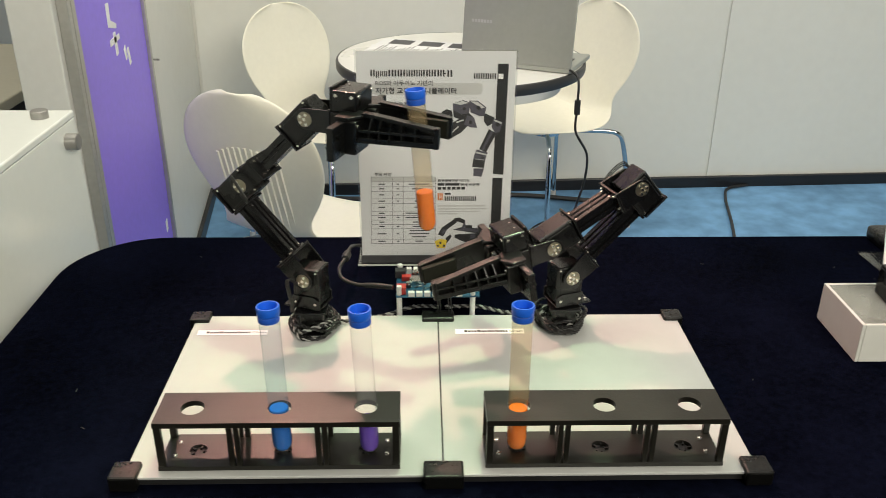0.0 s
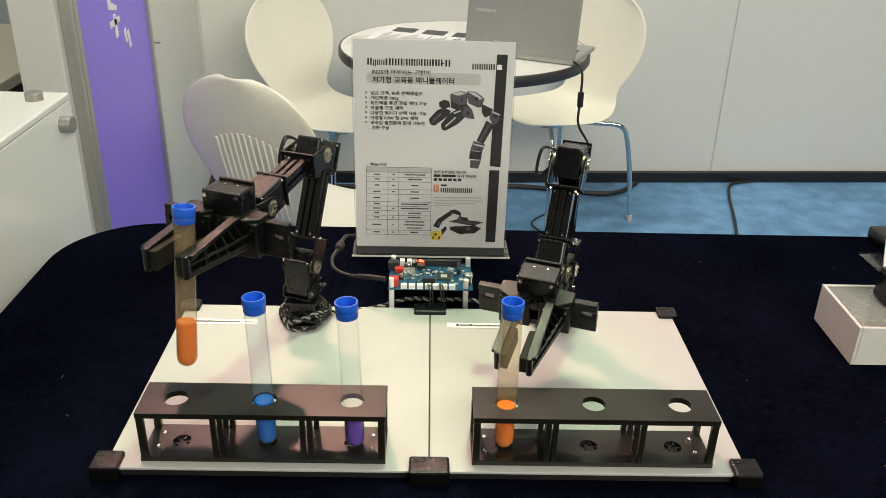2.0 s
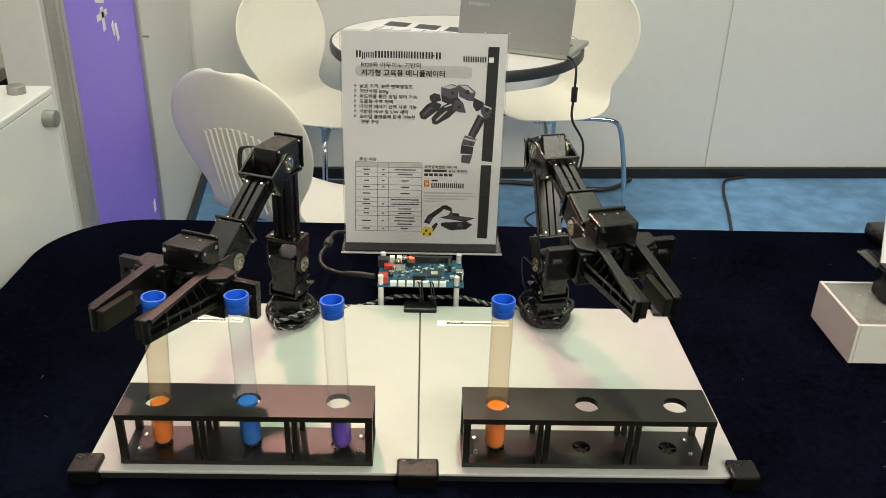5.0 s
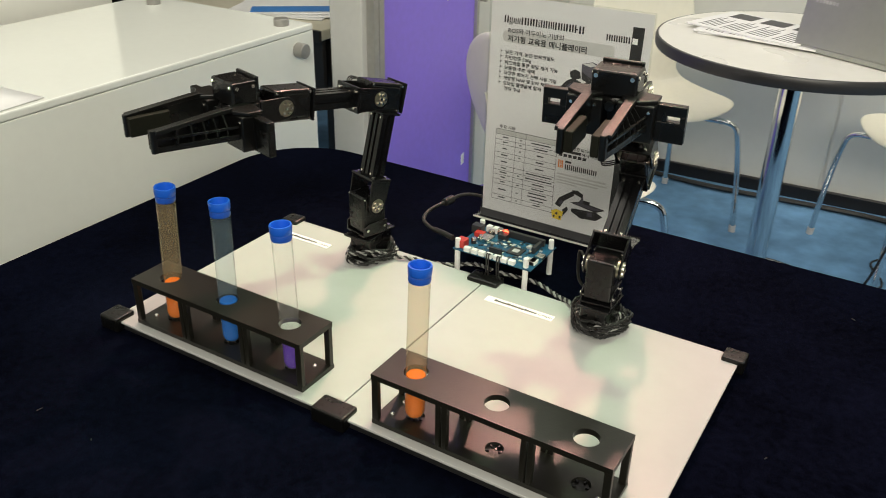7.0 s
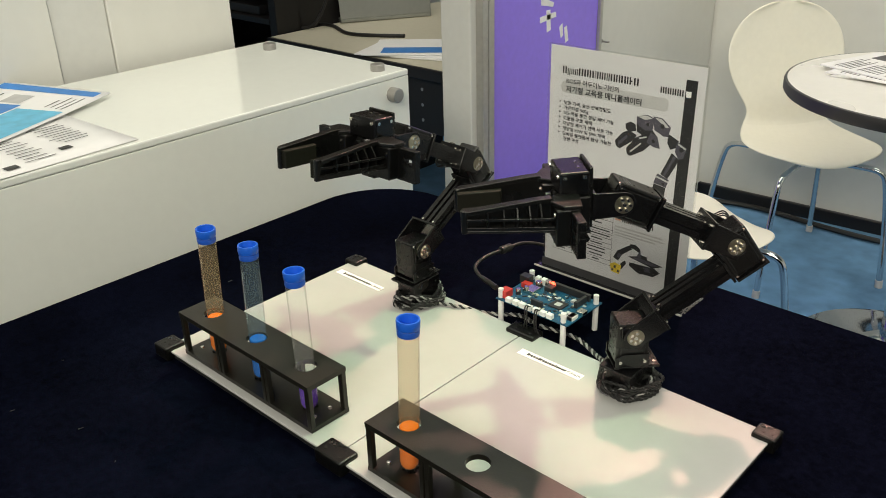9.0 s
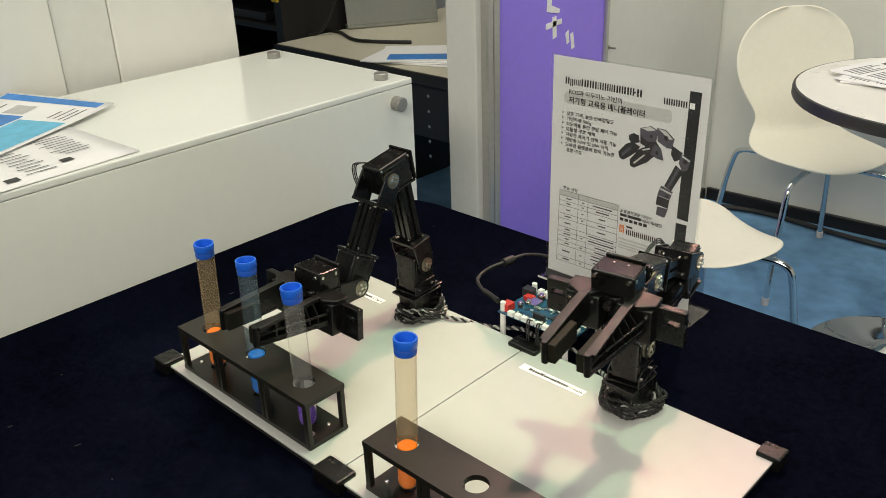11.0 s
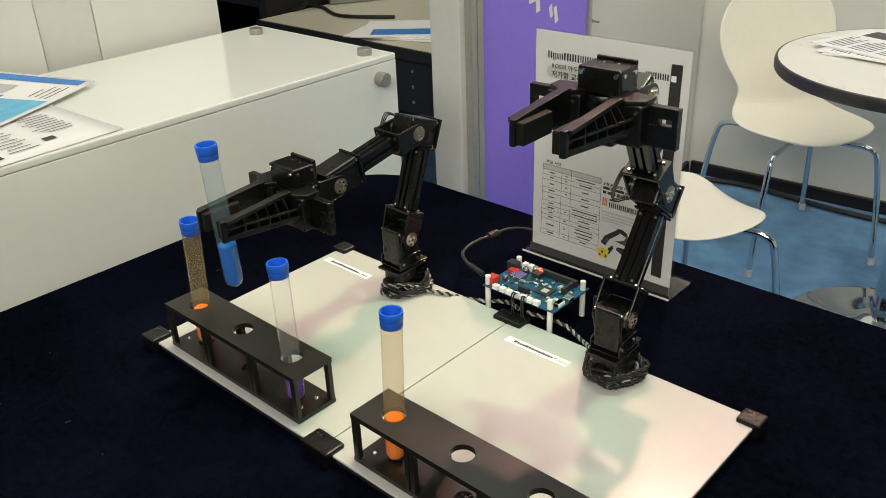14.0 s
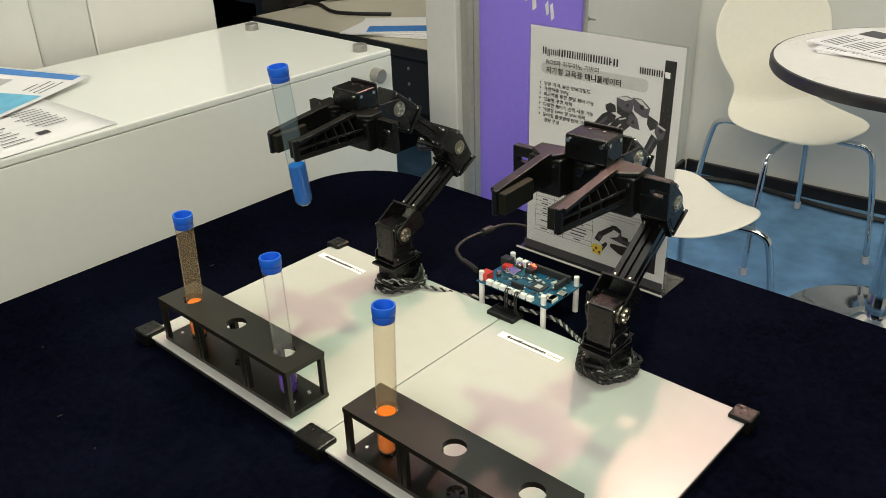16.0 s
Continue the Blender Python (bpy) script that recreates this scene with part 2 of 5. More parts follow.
def plate_with_holes(bm, x0, x1, y0, y1, z0, z1, holes, r, seg=28):
    """A plate with round holes along its middle line."""
    cuts = [x0] + [(a + b) / 2 for a, b in zip(holes, holes[1:])] + [x1]
    cy = holes[0][1] if isinstance(holes[0], tuple) else (y0 + y1) / 2
    for c, (a, b) in zip(holes, zip(cuts, cuts[1:])):
        ring, edge = [], []
        for i in range(seg):
            t = 2 * math.pi * i / seg
            dx, dy = math.cos(t), math.sin(t)
            kx = ((b - c) if dx > 0 else (c - a)) / max(abs(dx), 1e-9)
            ky = ((y1 - cy) if dy > 0 else (cy - y0)) / max(abs(dy), 1e-9)
            k = min(kx, ky)
            ring.append((c + r * dx, cy + r * dy))
            edge.append((c + k * dx, cy + k * dy))
        # snap the nearest rim point to each corner
        for px, py in ((a, y0), (a, y1), (b, y0), (b, y1)):
            i = min(range(seg), key=lambda q: (edge[q][0] - px) ** 2 + (edge[q][1] - py) ** 2)
            edge[i] = (px, py)
        v = [[bm.verts.new((x, y, z)) for x, y in pts] for pts in (ring, edge) for z in (z0, z1)]
        for i in range(seg):
            j = (i + 1) % seg
            bm.faces.new((v[1][i], v[3][i], v[3][j], v[1][j]))
            bm.faces.new((v[0][i], v[0][j], v[2][j], v[2][i]))
            bm.faces.new((v[0][i], v[1][i], v[1][j], v[0][j]))
            bm.faces.new((v[2][i], v[2][j], v[3][j], v[3][i]))
    bmesh.ops.remove_doubles(bm, verts=bm.verts[:], dist=1e-5)
    bmesh.ops.recalc_face_normals(bm, faces=bm.faces[:])
    return bm


def part(name, bm, mat, parent=None, label="", smooth=False, m=None):
    bmesh.ops.recalc_face_normals(bm, faces=bm.faces[:])
    me = bpy.data.meshes.new(name)
    bm.to_mesh(me)
    bm.free()
    me.materials.append(mat)
    if smooth:
        me.polygons.foreach_set("use_smooth", [True] * len(me.polygons))
        me.set_sharp_from_angle(angle=radians(38))
    ob = new(name, me)
    ob.parent = parent
    if m is not None:
        ob.matrix_basis = m
    if label:
        tagged(ob, label)
    return ob


def thing(name, label, category, m=None, group="", kind=""):
    ob = new(name)
    ob.empty_display_size = 0.05
    if m is not None:
        ob.matrix_basis = m
    return tagged(ob, label, category, group, kind)


def single(name, bm, mat, label, category, group="", kind="", smooth=False, m=None):
    return tagged(part(name, bm, mat, None, "", smooth, m), label, category, group, kind)


def B():
    return bmesh.new()


def pieces(name, bm, mat, parent):
    """Each separate piece of the bmesh as a mesh of its own."""
    bm.verts.index_update()
    left = set(bm.verts)
    while left:
        seed_ = min(left, key=lambda v: v.index)
        stack, seen = [seed_], {seed_}
        while stack:
            for e in stack.pop().link_edges:
                for v in e.verts:
                    if v not in seen:
                        seen.add(v)
                        stack.append(v)
        left -= seen
        b, copy_ = B(), {}
        for v in sorted(seen, key=lambda v: v.index):
            copy_[v] = b.verts.new(v.co)
        for f in bm.faces:
            if f.verts[0] in seen:
                b.faces.new([copy_[v] for v in f.verts])
        part(name, b, mat, parent)
    bm.free()


def writing(name, body, size, mat, parent, m, width=None, bold=0.0):
    """Words in the built-in font as a thin mesh; width: the length that the line is fitted to."""
    cu = bpy.data.curves.new(name, "FONT")
    cu.body, cu.size, cu.extrude, cu.resolution_u, cu.offset = body, size, 0.00006, 2, bold
    ob = new(name, cu)
    dg = bpy.context.evaluated_depsgraph_get()
    me = bpy.data.meshes.new_from_object(ob.evaluated_get(dg))
    bpy.data.objects.remove(ob)
    if width and len(me.vertices):
        xs = [v.co.x for v in me.vertices]
        k = width / max(max(xs) - min(xs), 1e-6)
        me.transform(Matrix.Diagonal((k, 1, 1, 1)))
    me.materials.clear()
    me.materials.append(mat)
    ob = new(name, me)
    ob.parent, ob.matrix_basis = parent, m
    return ob


# ---------------------------------------------------------------- structure
def wall(name, poly, z0, z1, mat, label):
    return single(name, prism(B(), poly, "z", z0, z1), mat, label, "wall", kind="structure")


single("floor", box(B(), -6, 6, -3, 7, FLOOR - 0.05, FLOOR), M_CARPET, "blue short-pile exhibition carpet", "floor", kind="structure")
WALL_Y = 3.085
NORTH = pose(0, WALL_Y, 0, 0, 0, 3.1)     # x runs along the wall's face
back_wall = single("wall_north", box(B(), -0.86, 4.5, 0.0, 0.06, FLOOR, 2.5), M_WALL, "white booth wall of smooth panels", "wall", kind="structure", m=NORTH)
for x in (-0.81, 0.137, 1.104, 2.071, 3.038):
    part("panel", box(B(), x + 0.003, x + (0.941 if x < -0.5 else 0.961), -0.006, -0.001, FLOOR + 0.03, 2.5, 0.0015), M_WALL, back_wall)
side_wall = wall("wall_west", [(-0.712, 2.152), (-0.815, 3.035), (-0.90, 3.035), (-0.80, 2.152)], FLOOR, 2.5, M_WALL, "white booth side wall")
wall("wall_east", [(4.5, -3), (4.56, -3), (4.56, 3.32), (4.5, 3.32)], FLOOR, 2.5, M_WALL, "plain white booth wall")
wall("wall_far", [(-5, 5.4), (-0.9, 5.4), (-0.9, 5.46), (-5, 5.46)], FLOOR, 2.6, M_WALL, "plain white wall of the next booth")
single("baseboard", box(B(), -0.80, 4.5, -0.022, -0.007, FLOOR, FLOOR + 0.045, 0.003), M_SKIRT, "black skirting along the booth wall", "skirting", kind="structure", m=NORTH)
single("baseboard", prism(B(), [(-0.711, 2.16), (-0.811, 3.01), (-0.797, 3.01), (-0.697, 2.16)], "z", FLOOR, FLOOR + 0.045), M_SKIRT, "black skirting along the side wall", "skirting", kind="structure")

# the end of the side wall: pillar face, aluminium frame and violet banner
pillar = thing("banner_pillar", "grey white booth pillar with an aluminium framed violet banner", "pillar", kind="structure")
part("pillar_body", box(B(), -0.800, -0.712, 1.655, 2.150, FLOOR, 2.5, 0.003), M_PILLAR, pillar)
for y0, y1 in ((1.672, 1.690), (1.692, 1.712), (2.135, 2.148)):
    part("frame_profile", box(B(), -0.7118, -0.690, y0, y1, FLOOR, 2.5, 0.002), M_ALU, pillar, "slim aluminium profile")
banner = part("banner", box(B(), -0.7115, -0.698, 1.713, 2.134, FLOOR + 0.03, 2.48, 0.001), M_BANNER, pillar, "violet printed banner with white brush lettering")
for k, poly in enumerate([
        [(1.870, 0.935), (1.912, 0.925), (1.915, 0.935), (1.885, 0.948), (1.888, 0.985), (1.872, 0.985)],
        [(1.868, 0.908), (1.922, 0.912), (1.924, 0.900), (1.868, 0.894)],
        [(1.890, 0.920), (1.903, 0.920), (1.906, 0.872), (1.893, 0.868)],
        [(1.938, 0.872), (1.948, 0.880), (1.952, 0.850), (1.944, 0.846)],
        [(1.956, 0.868), (1.965, 0.872), (1.972, 0.835), (1.962, 0.830)],
        [(2.044, 0.392), (2.056, 0.396), (2.056, 0.366), (2.044, 0.362)],
        [(1.84, 1.08), (1.86, 1.08), (1.87, 1.02), (1.845, 1.02)], [(1.88, 1.10), (1.93, 1.09), (1.93, 1.07), (1.88, 1.08)]]):
    part("brush_stroke", prism(B(), [(1.713 + (y - 1.713) * 1.13, z) for y, z in poly], "x", -0.6985, -0.6965, 0.0004), M_BRUSH, banner)
# unseen enclosure added round the booth, toned dim to darken reflections in black parts
wall("wall_south", [(-6, -3.06), (6, -3.06), (6, -3), (-6, -3)], FLOOR, 4.6, M_HALL, "unseen wall added across the aisle, in a dimmed tone")
wall("wall_hall_west", [(-6.06, -3), (-6, -3), (-6, 7), (-6.06, 7)], FLOOR, 4.6, M_HALL, "unseen wall added around the booth, in a dimmed tone")
wall("wall_hall_east", [(6, -3), (6.06, -3), (6.06, 7), (6, 7)], FLOOR, 4.6, M_HALL, "unseen wall added around the booth, in a dimmed tone")
wall("wall_hall_north", [(-6, 7), (6, 7), (6, 7.06), (-6, 7.06)], FLOOR, 4.6, M_HALL, "unseen wall added around the booth, in a dimmed tone")
single("ceiling", box(B(), -6.06, 6.06, -3.06, 7.06, 4.602, 4.70), M_CEILING, "unseen dark ceiling added over the booth", "ceiling", kind="structure")
hook = thing("wall_hook", "small dark metal hook on the white wall", "hook")
part("plate", cyl(B(), (-0.7135, 2.170, 0.803), (-0.704, 2.170, 0.803), 0.006, 12), M_KNOB, hook)
part("pin", cyl(B(), (-0.704, 2.170, 0.803), (-0.682, 2.170, 0.803), 0.0025, 8), M_KNOB, hook)

# partition behind the cabinet
partition = thing("partition", "off-white partition column behind the cabinet", "partition", kind="structure")
part("panel", box(B(), -1.12, -1.00, 0.985, 1.245, FLOOR, 2.5, 0.002), M_WALL, partition)
part("panel", box(B(), -1.10, -1.005, 0.880, 0.984, FLOOR, 2.5, 0.002), M_PILLAR, partition)
part("panel", box(B(), -1.12, -1.00, 0.25, 0.879, FLOOR, 2.5, 0.002), M_WALL, partition)


# ---------------------------------------------------------------- display table
def cloth_table():
    t = thing("display_table", "display table under a dark navy velvet cloth", "table")
    x0, x1, y0, y1, r = -0.535, 1.35, 0.30, 1.206, 0.13

    def loop(inset, z, wave=0.0):
        pts = []
        corners = [(x1 - r, y1 - r, 0), (x0 + r, y1 - r, 90), (x0 + r, y0 + r, 180), (x1 - r, y0 + r, 270)]
        for cx, cy, a0 in corners:
            for i in range(13):
                a = radians(a0 + 90 * i / 12)
                pts.append((cx + (r - inset) * math.cos(a), cy + (r - inset) * math.sin(a)))
        out = []
        for i, (a, b) in enumerate(zip(pts, pts[1:] + pts[:1])):
            n = max(1, int(math.dist(a, b) / 0.03))
            for k in range(n):
                out.append(Vector((a[0] + (b[0] - a[0]) * k / n, a[1] + (b[1] - a[1]) * k / n, z)))
        c = Vector(((x0 + x1) / 2, (y0 + y1) / 2, z))
        for i, p in enumerate(out):
            p += (p - c).normalized() * wave * (math.sin(i * 0.9) + 0.6 * math.sin(i * 0.37))
        return out

    bm = B()
    levels = [(0.012, TOP, 0), (0.005, TOP - 0.0015, 0), (0.0, TOP - 0.008, 0), (-0.001, TOP - 0.05, 0.001), (-0.004, TOP - 0.30, 0.006), (-0.008, FLOOR + 0.002, 0.010)]
    n = len(loop(0.012, 0))
    rings = []
    base = loop(0.0, 0)
    for inset, z, wv in levels:
        lp = loop(0.0, z, wv)
        c = Vector(((x0 + x1) / 2, (y0 + y1) / 2, z))
        rings.append([bm.verts.new(p - (p - c).normalized() * inset) for p in lp])
    bm.faces.new(rings[0])
    for a, b in zip(rings, rings[1:]):
        for i in range(n):
            j = (i + 1) % n
            bm.faces.new((a[i], b[i], b[j], a[j]))
    part("tablecloth", bm, M_CLOTH, t, "dark navy velvet cloth with faint creases", smooth=True)
    lo, hi = loop(0.0, FLOOR + 0.004, 0.010), loop(0.0, FLOOR + 0.030, 0.010)
    c = Vector(((x0 + x1) / 2, (y0 + y1) / 2, 0))
    hem = B()
    ra, rb = [[hem.verts.new(p + (p - c).normalized() * 0.011) for p in lp] for lp in (lo, hi)]
    for i in range(n):
        j = (i + 1) % n
        hem.faces.new((ra[i], ra[j], rb[j], rb[i]))
    part("hem", hem, M_CLOTH, t, "stitched hem of the cloth", smooth=True)
    return t


cloth_table()
lint = B()
rng = random.Random(4)
for _ in range(34):
    x, y, a = rng.uniform(-0.45, 0.75), rng.uniform(0.42, 1.18), rng.uniform(0, 6.28)
    if abs(x) < 0.33 and 0.6 < y < 0.96:
        continue
    l_, w_ = rng.uniform(0.0008, 0.003), 0.0005
    box(lint, -l_, l_, -w_, w_, 0, 0.0006, m=pose(x, y, TOP + 0.0004, 0, 0, math.degrees(a)))
single("lint", lint, material("pale_lint", (0.02, 0.022, 0.03), 0.9), "pale specks of lint on the navy cloth", "lint", kind="stuff")


# ---------------------------------------------------------------- white work board
def work_board():
    t = thing("work_board", "white two-piece work board with black corner clips", "board")
    for x0, x1 in ((-0.300, -0.0007), (0.0007, 0.300)):
        part("panel", box(B(), x0, x1, 0.634, 0.936, BOARD - 0.003, BOARD, 0.0008), M_WHITE_BOARD, t, "glossy white board half")
    part("rail", box(B(), -0.298, 0.298, 0.637, 0.933, TOP + 0.0005, BOARD - 0.0032, 0.001), M_RAIL, t, "black underlay of the board")

    def clip(cx, cy, w, d, out_y, seat):
        bm = box(B(), -w / 2, w / 2, -d / 2, d / 2, TOP + 0.0006, BOARD + 0.005, 0.0022)
        ob = part("corner_clip", bm, M_PRINT, t, "black printed corner clip", m=pose(cx, cy, 0))
        holes = B()
        for dx, dy in ((-0.25, 0.22), (0.05, 0.25), (-0.1, -0.15), (0.22, -0.1)) if w < 0.03 else ((-0.32, 0.2), (-0.2, 0.2), (0.22, 0.2), (0.34, 0.2), (-0.27, -0.15), (0.28, -0.15)):
            cyl(holes, (dx * w, dy * d, BOARD + 0.0046), (dx * w, dy * d, BOARD + 0.0053), 0.0016, 10)
        part("screw_hole", holes, M_DARK, ob)

    for sx in (-1, 1):
        clip(sx * 0.2985, 0.640, 0.026, 0.026, -1, 0)
        clip(sx * 0.2945, 0.930, 0.024, 0.022, 1, 0)
    clip(0.0, 0.638, 0.038, 0.024, -1, 0)
    clip(0.0, 0.930, 0.040, 0.022, 1, 0)
    for x in (-0.249, 0.0625):
        strip = part("label_strip", box(B(), x - 0.042, x + 0.042, 0.8895, 0.9005, BOARD + 0.0002, BOARD + 0.0007), M_PAPER, t, "white paper label with a line of dark print")
        bm = B()
        u = x - 0.031
        for k, w in enumerate((0.0044, 0.004, 0.0036, 0.0036, 0.0052, 0.0036, 0.0036, 0.0022, 0.0036, 0.004, 0.0022, 0.0036, 0.0030, 0.0036, 0.0030)):
            box(bm, u, u + w * 0.82, 0.8930, 0.8972 if k in (0, 4, 10) else 0.8962, BOARD + 0.0007, BOARD + 0.0009)
            u += w
        u += 0.003
        writing("words", "Chain", 0.0058, M_INK, strip, pose(u - 0.002, 0.8930, BOARD + 0.0008), 0.0170)
        part("print", bm, M_INK, strip)
    return t


work_board()


# ---------------------------------------------------------------- tube racks
def tube_rack(cx):
    t = thing("tube_rack", "dark plastic test tube rack with three round holes", "rack", pose(cx, 0.667, BOARD), "tube racks on the board")
    h, hw, hd = 0.055, 0.1135, 0.0245
    holes = (-0.0815, 0.0, 0.0815)
    part("top_plate", plate_with_holes(B(), -hw, hw, -hd, hd, h - 0.0055, h, holes, 0.0112), M_RACK, t, smooth=True)
    part("base_plate", plate_with_holes(B(), -hw, hw, -hd, hd, 0.0008, 0.0055, holes, 0.0085), M_RACK, t, smooth=True)
    for sx, w in ((-1, 0.0065), (1, 0.0065)):
        for sy in (-1, 1):
            part("post", box(B(), sx * (hw - 0.0035) - 0.0033, sx * (hw - 0.0035) + 0.0033, sy * (hd - 0.003) - 0.0028, sy * (hd - 0.003) + 0.0028, 0.0053, h - 0.0053, 0.0008), M_RACK, t)
    for x in (-0.0408, 0.0408):
        for sy in (-1, 1):
            bm = B()
            box(bm, x - 0.0058, x - 0.0008, sy * (hd - 0.003) - 0.0028, sy * (hd - 0.003) + 0.0028, 0.0053, h - 0.0053, 0.0007)
            box(bm, x + 0.0008, x + 0.0058, sy * (hd - 0.003) - 0.0028, sy * (hd - 0.003) + 0.0028, 0.0053, h - 0.0053, 0.0007)
            part("post", bm, M_RACK, t)
    for sx in (-1, 1):
        for dy in (-0.010, 0.010):
            part("screw", lathe(B(), [(0.0001, 0.0085), (0.0020, 0.0080), (0.0026, 0.0068), (0.0026, 0.0056)], 12), M_STEEL, t, "small steel screw", smooth=True, m=pose(sx * (hw - 0.013), dy, 0))
    for x in holes:
        cup = B()
        cyl(cup, (x, 0, 0.0009), (x, 0, 0.0022), 0.0084, 20)
        for k in range(5):
            a = 2 * math.pi * k / 5
            box(cup, 0.0045, 0.0082, -0.0008, 0.0008, 0.002, 0.0045, m=pose(x, 0, 0, 0, 0, math.degrees(a)))
        part("hole_cup", cup, M_PRINT, t)
    return t


tube_rack(-0.1545)
tube_rack(0.1535)

TUBE_LEN = 0.156


def test_tube(label, glass, fluid, level, m):
    t = thing("test_tube", label, "test tube", m, "capped test tubes")
    r = 0.0096
    prof = [(0.0004, 0.0), (0.0042, 0.0010), (0.0072, 0.0032), (0.0089, 0.0062), (r, 0.0100), (r, 0.150)]
    part("tube", lathe(B(), prof, 36, close=False), glass, t, smooth=True).visible_shadow = False
    k = 0.94
    inner = [(0.0004, 0.0008)] + [(a * k, z + 0.0006) for a, z in prof[1:5]] + [(r * k, level - 0.001), (r * k - 0.0008, level), (0.0004, level - 0.0004)]
    part("liquid", lathe(B(), inner, 32, close=False), fluid, t, smooth=True)
    cap = [(0.0090, 0.1472), (0.0099, 0.1472), (0.0104, 0.1480), (0.01065, 0.1550), (0.0103, 0.1560), (0.0090, 0.1560), (0.0087, 0.1550), (0.0084, 0.1475), (0.0002, 0.1468)]
    part("cap", lathe(B(), cap, 36, close=False), M_CAP, t, "hollow bright blue plastic cap", smooth=True)
    plug = [(0.0088, 0.1471), (0.00985, 0.1466), (0.0100, 0.1458), (0.0100, 0.1418), (0.0096, 0.1408), (0.0002, 0.1410)]
    part("stopper", lathe(B(), plug, 32, close=False), M_STOPPER, t, "blue collar under the cap", smooth=True)
    return t


def rest(bottom, top):
    d = (Vector(top) - Vector(bottom)).normalized()
    return Matrix.Translation(bottom) @ Vector((0, 0, 1)).rotation_difference(d).to_matrix().to_4x4()


REST_ORANGE = rest((-0.2365, 0.668, 0.7668), (-0.2272, 0.6685, 0.923))
REST_BLUE = rest((-0.1545, 0.667, 0.7668), (-0.1585, 0.6735, 0.922))
tube_orange = test_tube("clear test tube of orange liquid with a blue cap", M_TUBE_AMBER, M_ORANGE, 0.046, REST_ORANGE)
tube_blue = test_tube("clear test tube of blue liquid with a blue cap", M_TUBE_BLUE, M_BLUE, 0.049, REST_BLUE)
test_tube("clear test tube with a little purple liquid and a blue cap", M_TUBE, M_PURPLE, 0.038, rest((-0.0705, 0.665, 0.7668), (-0.0760, 0.667, 0.924)))
test_tube("amber-stained test tube of orange liquid standing in the rack", M_TUBE_AMBER, M_ORANGE, 0.047, rest((0.0712, 0.666, 0.7668), (0.0716, 0.673, 0.925)))


# ---------------------------------------------------------------- robot arms


def bolts(bm, centre, side, ring, n, r=0.0016, start=0.0, span=360.0, out=0.0016):
    for k in range(n):
        a = radians(start + span * k / n)
        p = Vector(centre) + Vector((ring * math.cos(a), 0, ring * math.sin(a)))
        cyl(bm, p, p + Vector((0, side * out, 0)), r, 8)
    return bm


def motor(parent, x0, x1, z0, z1, horn_x, horn_z, flip=0):
    """A servo body lying in the link's x-z plane, with its bolts and label recess."""
    bm = box(B(), x0, x1, -0.0145, 0.0145, z0, z1, 0.0022)
    box(bm, x0 + 0.004, x1 - 0.004, -0.0152, 0.0152, z0 + 0.004, z1 - 0.004, 0.0012)
    body = part("motor_body", bm, M_BLACK, parent, "black servo motor housing")
    sc = B()
    for x in (x0 + 0.0028, x1 - 0.0028):
        for z in (z0 + 0.0028, z1 - 0.0028):
            for sy in (-1, 1):
                cyl(sc, (x, sy * 0.0140, z), (x, sy * 0.0158, z), 0.0013, 8)
    pieces("case_screw", sc, M_STEEL, parent)
    h = B()
    cyl(h, (horn_x, 0.0150, horn_z), (horn_x, 0.0192, horn_z), 0.0098, 28)
    part("horn", h, M_HORN, parent, "round aluminium servo horn", smooth=True)
    i = B()
    cyl(i, (horn_x, -0.0150, horn_z), (horn_x, -0.0190, horn_z), 0.0092, 28)
    part("idler", i, M_HORN, parent, "round idler bearing", smooth=True)
    return body


def yoke(parent, length, axis, wide=0.0135):
    """U bracket from the joint's axis to a cross plate at the given length along x or z."""
    def turn(pts):
        return pts if axis == "x" else [(-v, u) for u, v in pts]
    rim = [(-0.0118 * math.cos(radians(a)), 0.0118 * math.sin(radians(a))) for a in range(-80, 81, 16)]
    cheek = rim + [(length - 0.006, wide), (length, wide), (length, -wide), (length - 0.006, -wide)]
    for side in (-1, 1):
        bm = prism(B(), turn(cheek), "y", side * 0.0178, side * 0.0202, 0.0005)
        ch = part("yoke_cheek", bm, M_ALU_BLACK, parent, "black bracket cheek")
        disc = cyl(B(), (0, side * 0.0202, 0), (0, side * 0.0209, 0), 0.0088 if side > 0 else 0.0082, 24)
        part("joint_disc", disc, M_HORN, parent)
        rest_ = B()
        cyl(rest_, (0, side * 0.0209, 0), (0, side * 0.0222, 0), 0.0020, 10)
        bolts(rest_, (0, side * 0.0209, 0), side, 0.0055, 5 if side > 0 else 4, 0.0017, 70 if axis == "x" else 160, 300)
        pieces("joint_bolt", rest_, M_STEEL, parent)
    if axis == "x":
        pl = box(B(), length - 0.0005, length + 0.0028, -0.0202, 0.0202, -wide - 0.001, wide + 0.001, 0.0007)
    else:
        pl = box(B(), -wide - 0.001, wide + 0.001, -0.0202, 0.0202, length - 0.0005, length + 0.0028, 0.0007)
    cp = part("yoke_plate", pl, M_ALU_BLACK, parent, "black bracket cross plate")
    b = B()
    for u in (-0.009, 0.009):
        for v in (-0.014, 0.014):
            p = (length + 0.0028, v, u) if axis == "x" else (u, v, length + 0.0028)
            q = (length + 0.0046, v, u) if axis == "x" else (u, v, length + 0.0046)
            cyl(b, p, q, 0.0016, 8)
    pieces("plate_bolt", b, M_STEEL, parent)


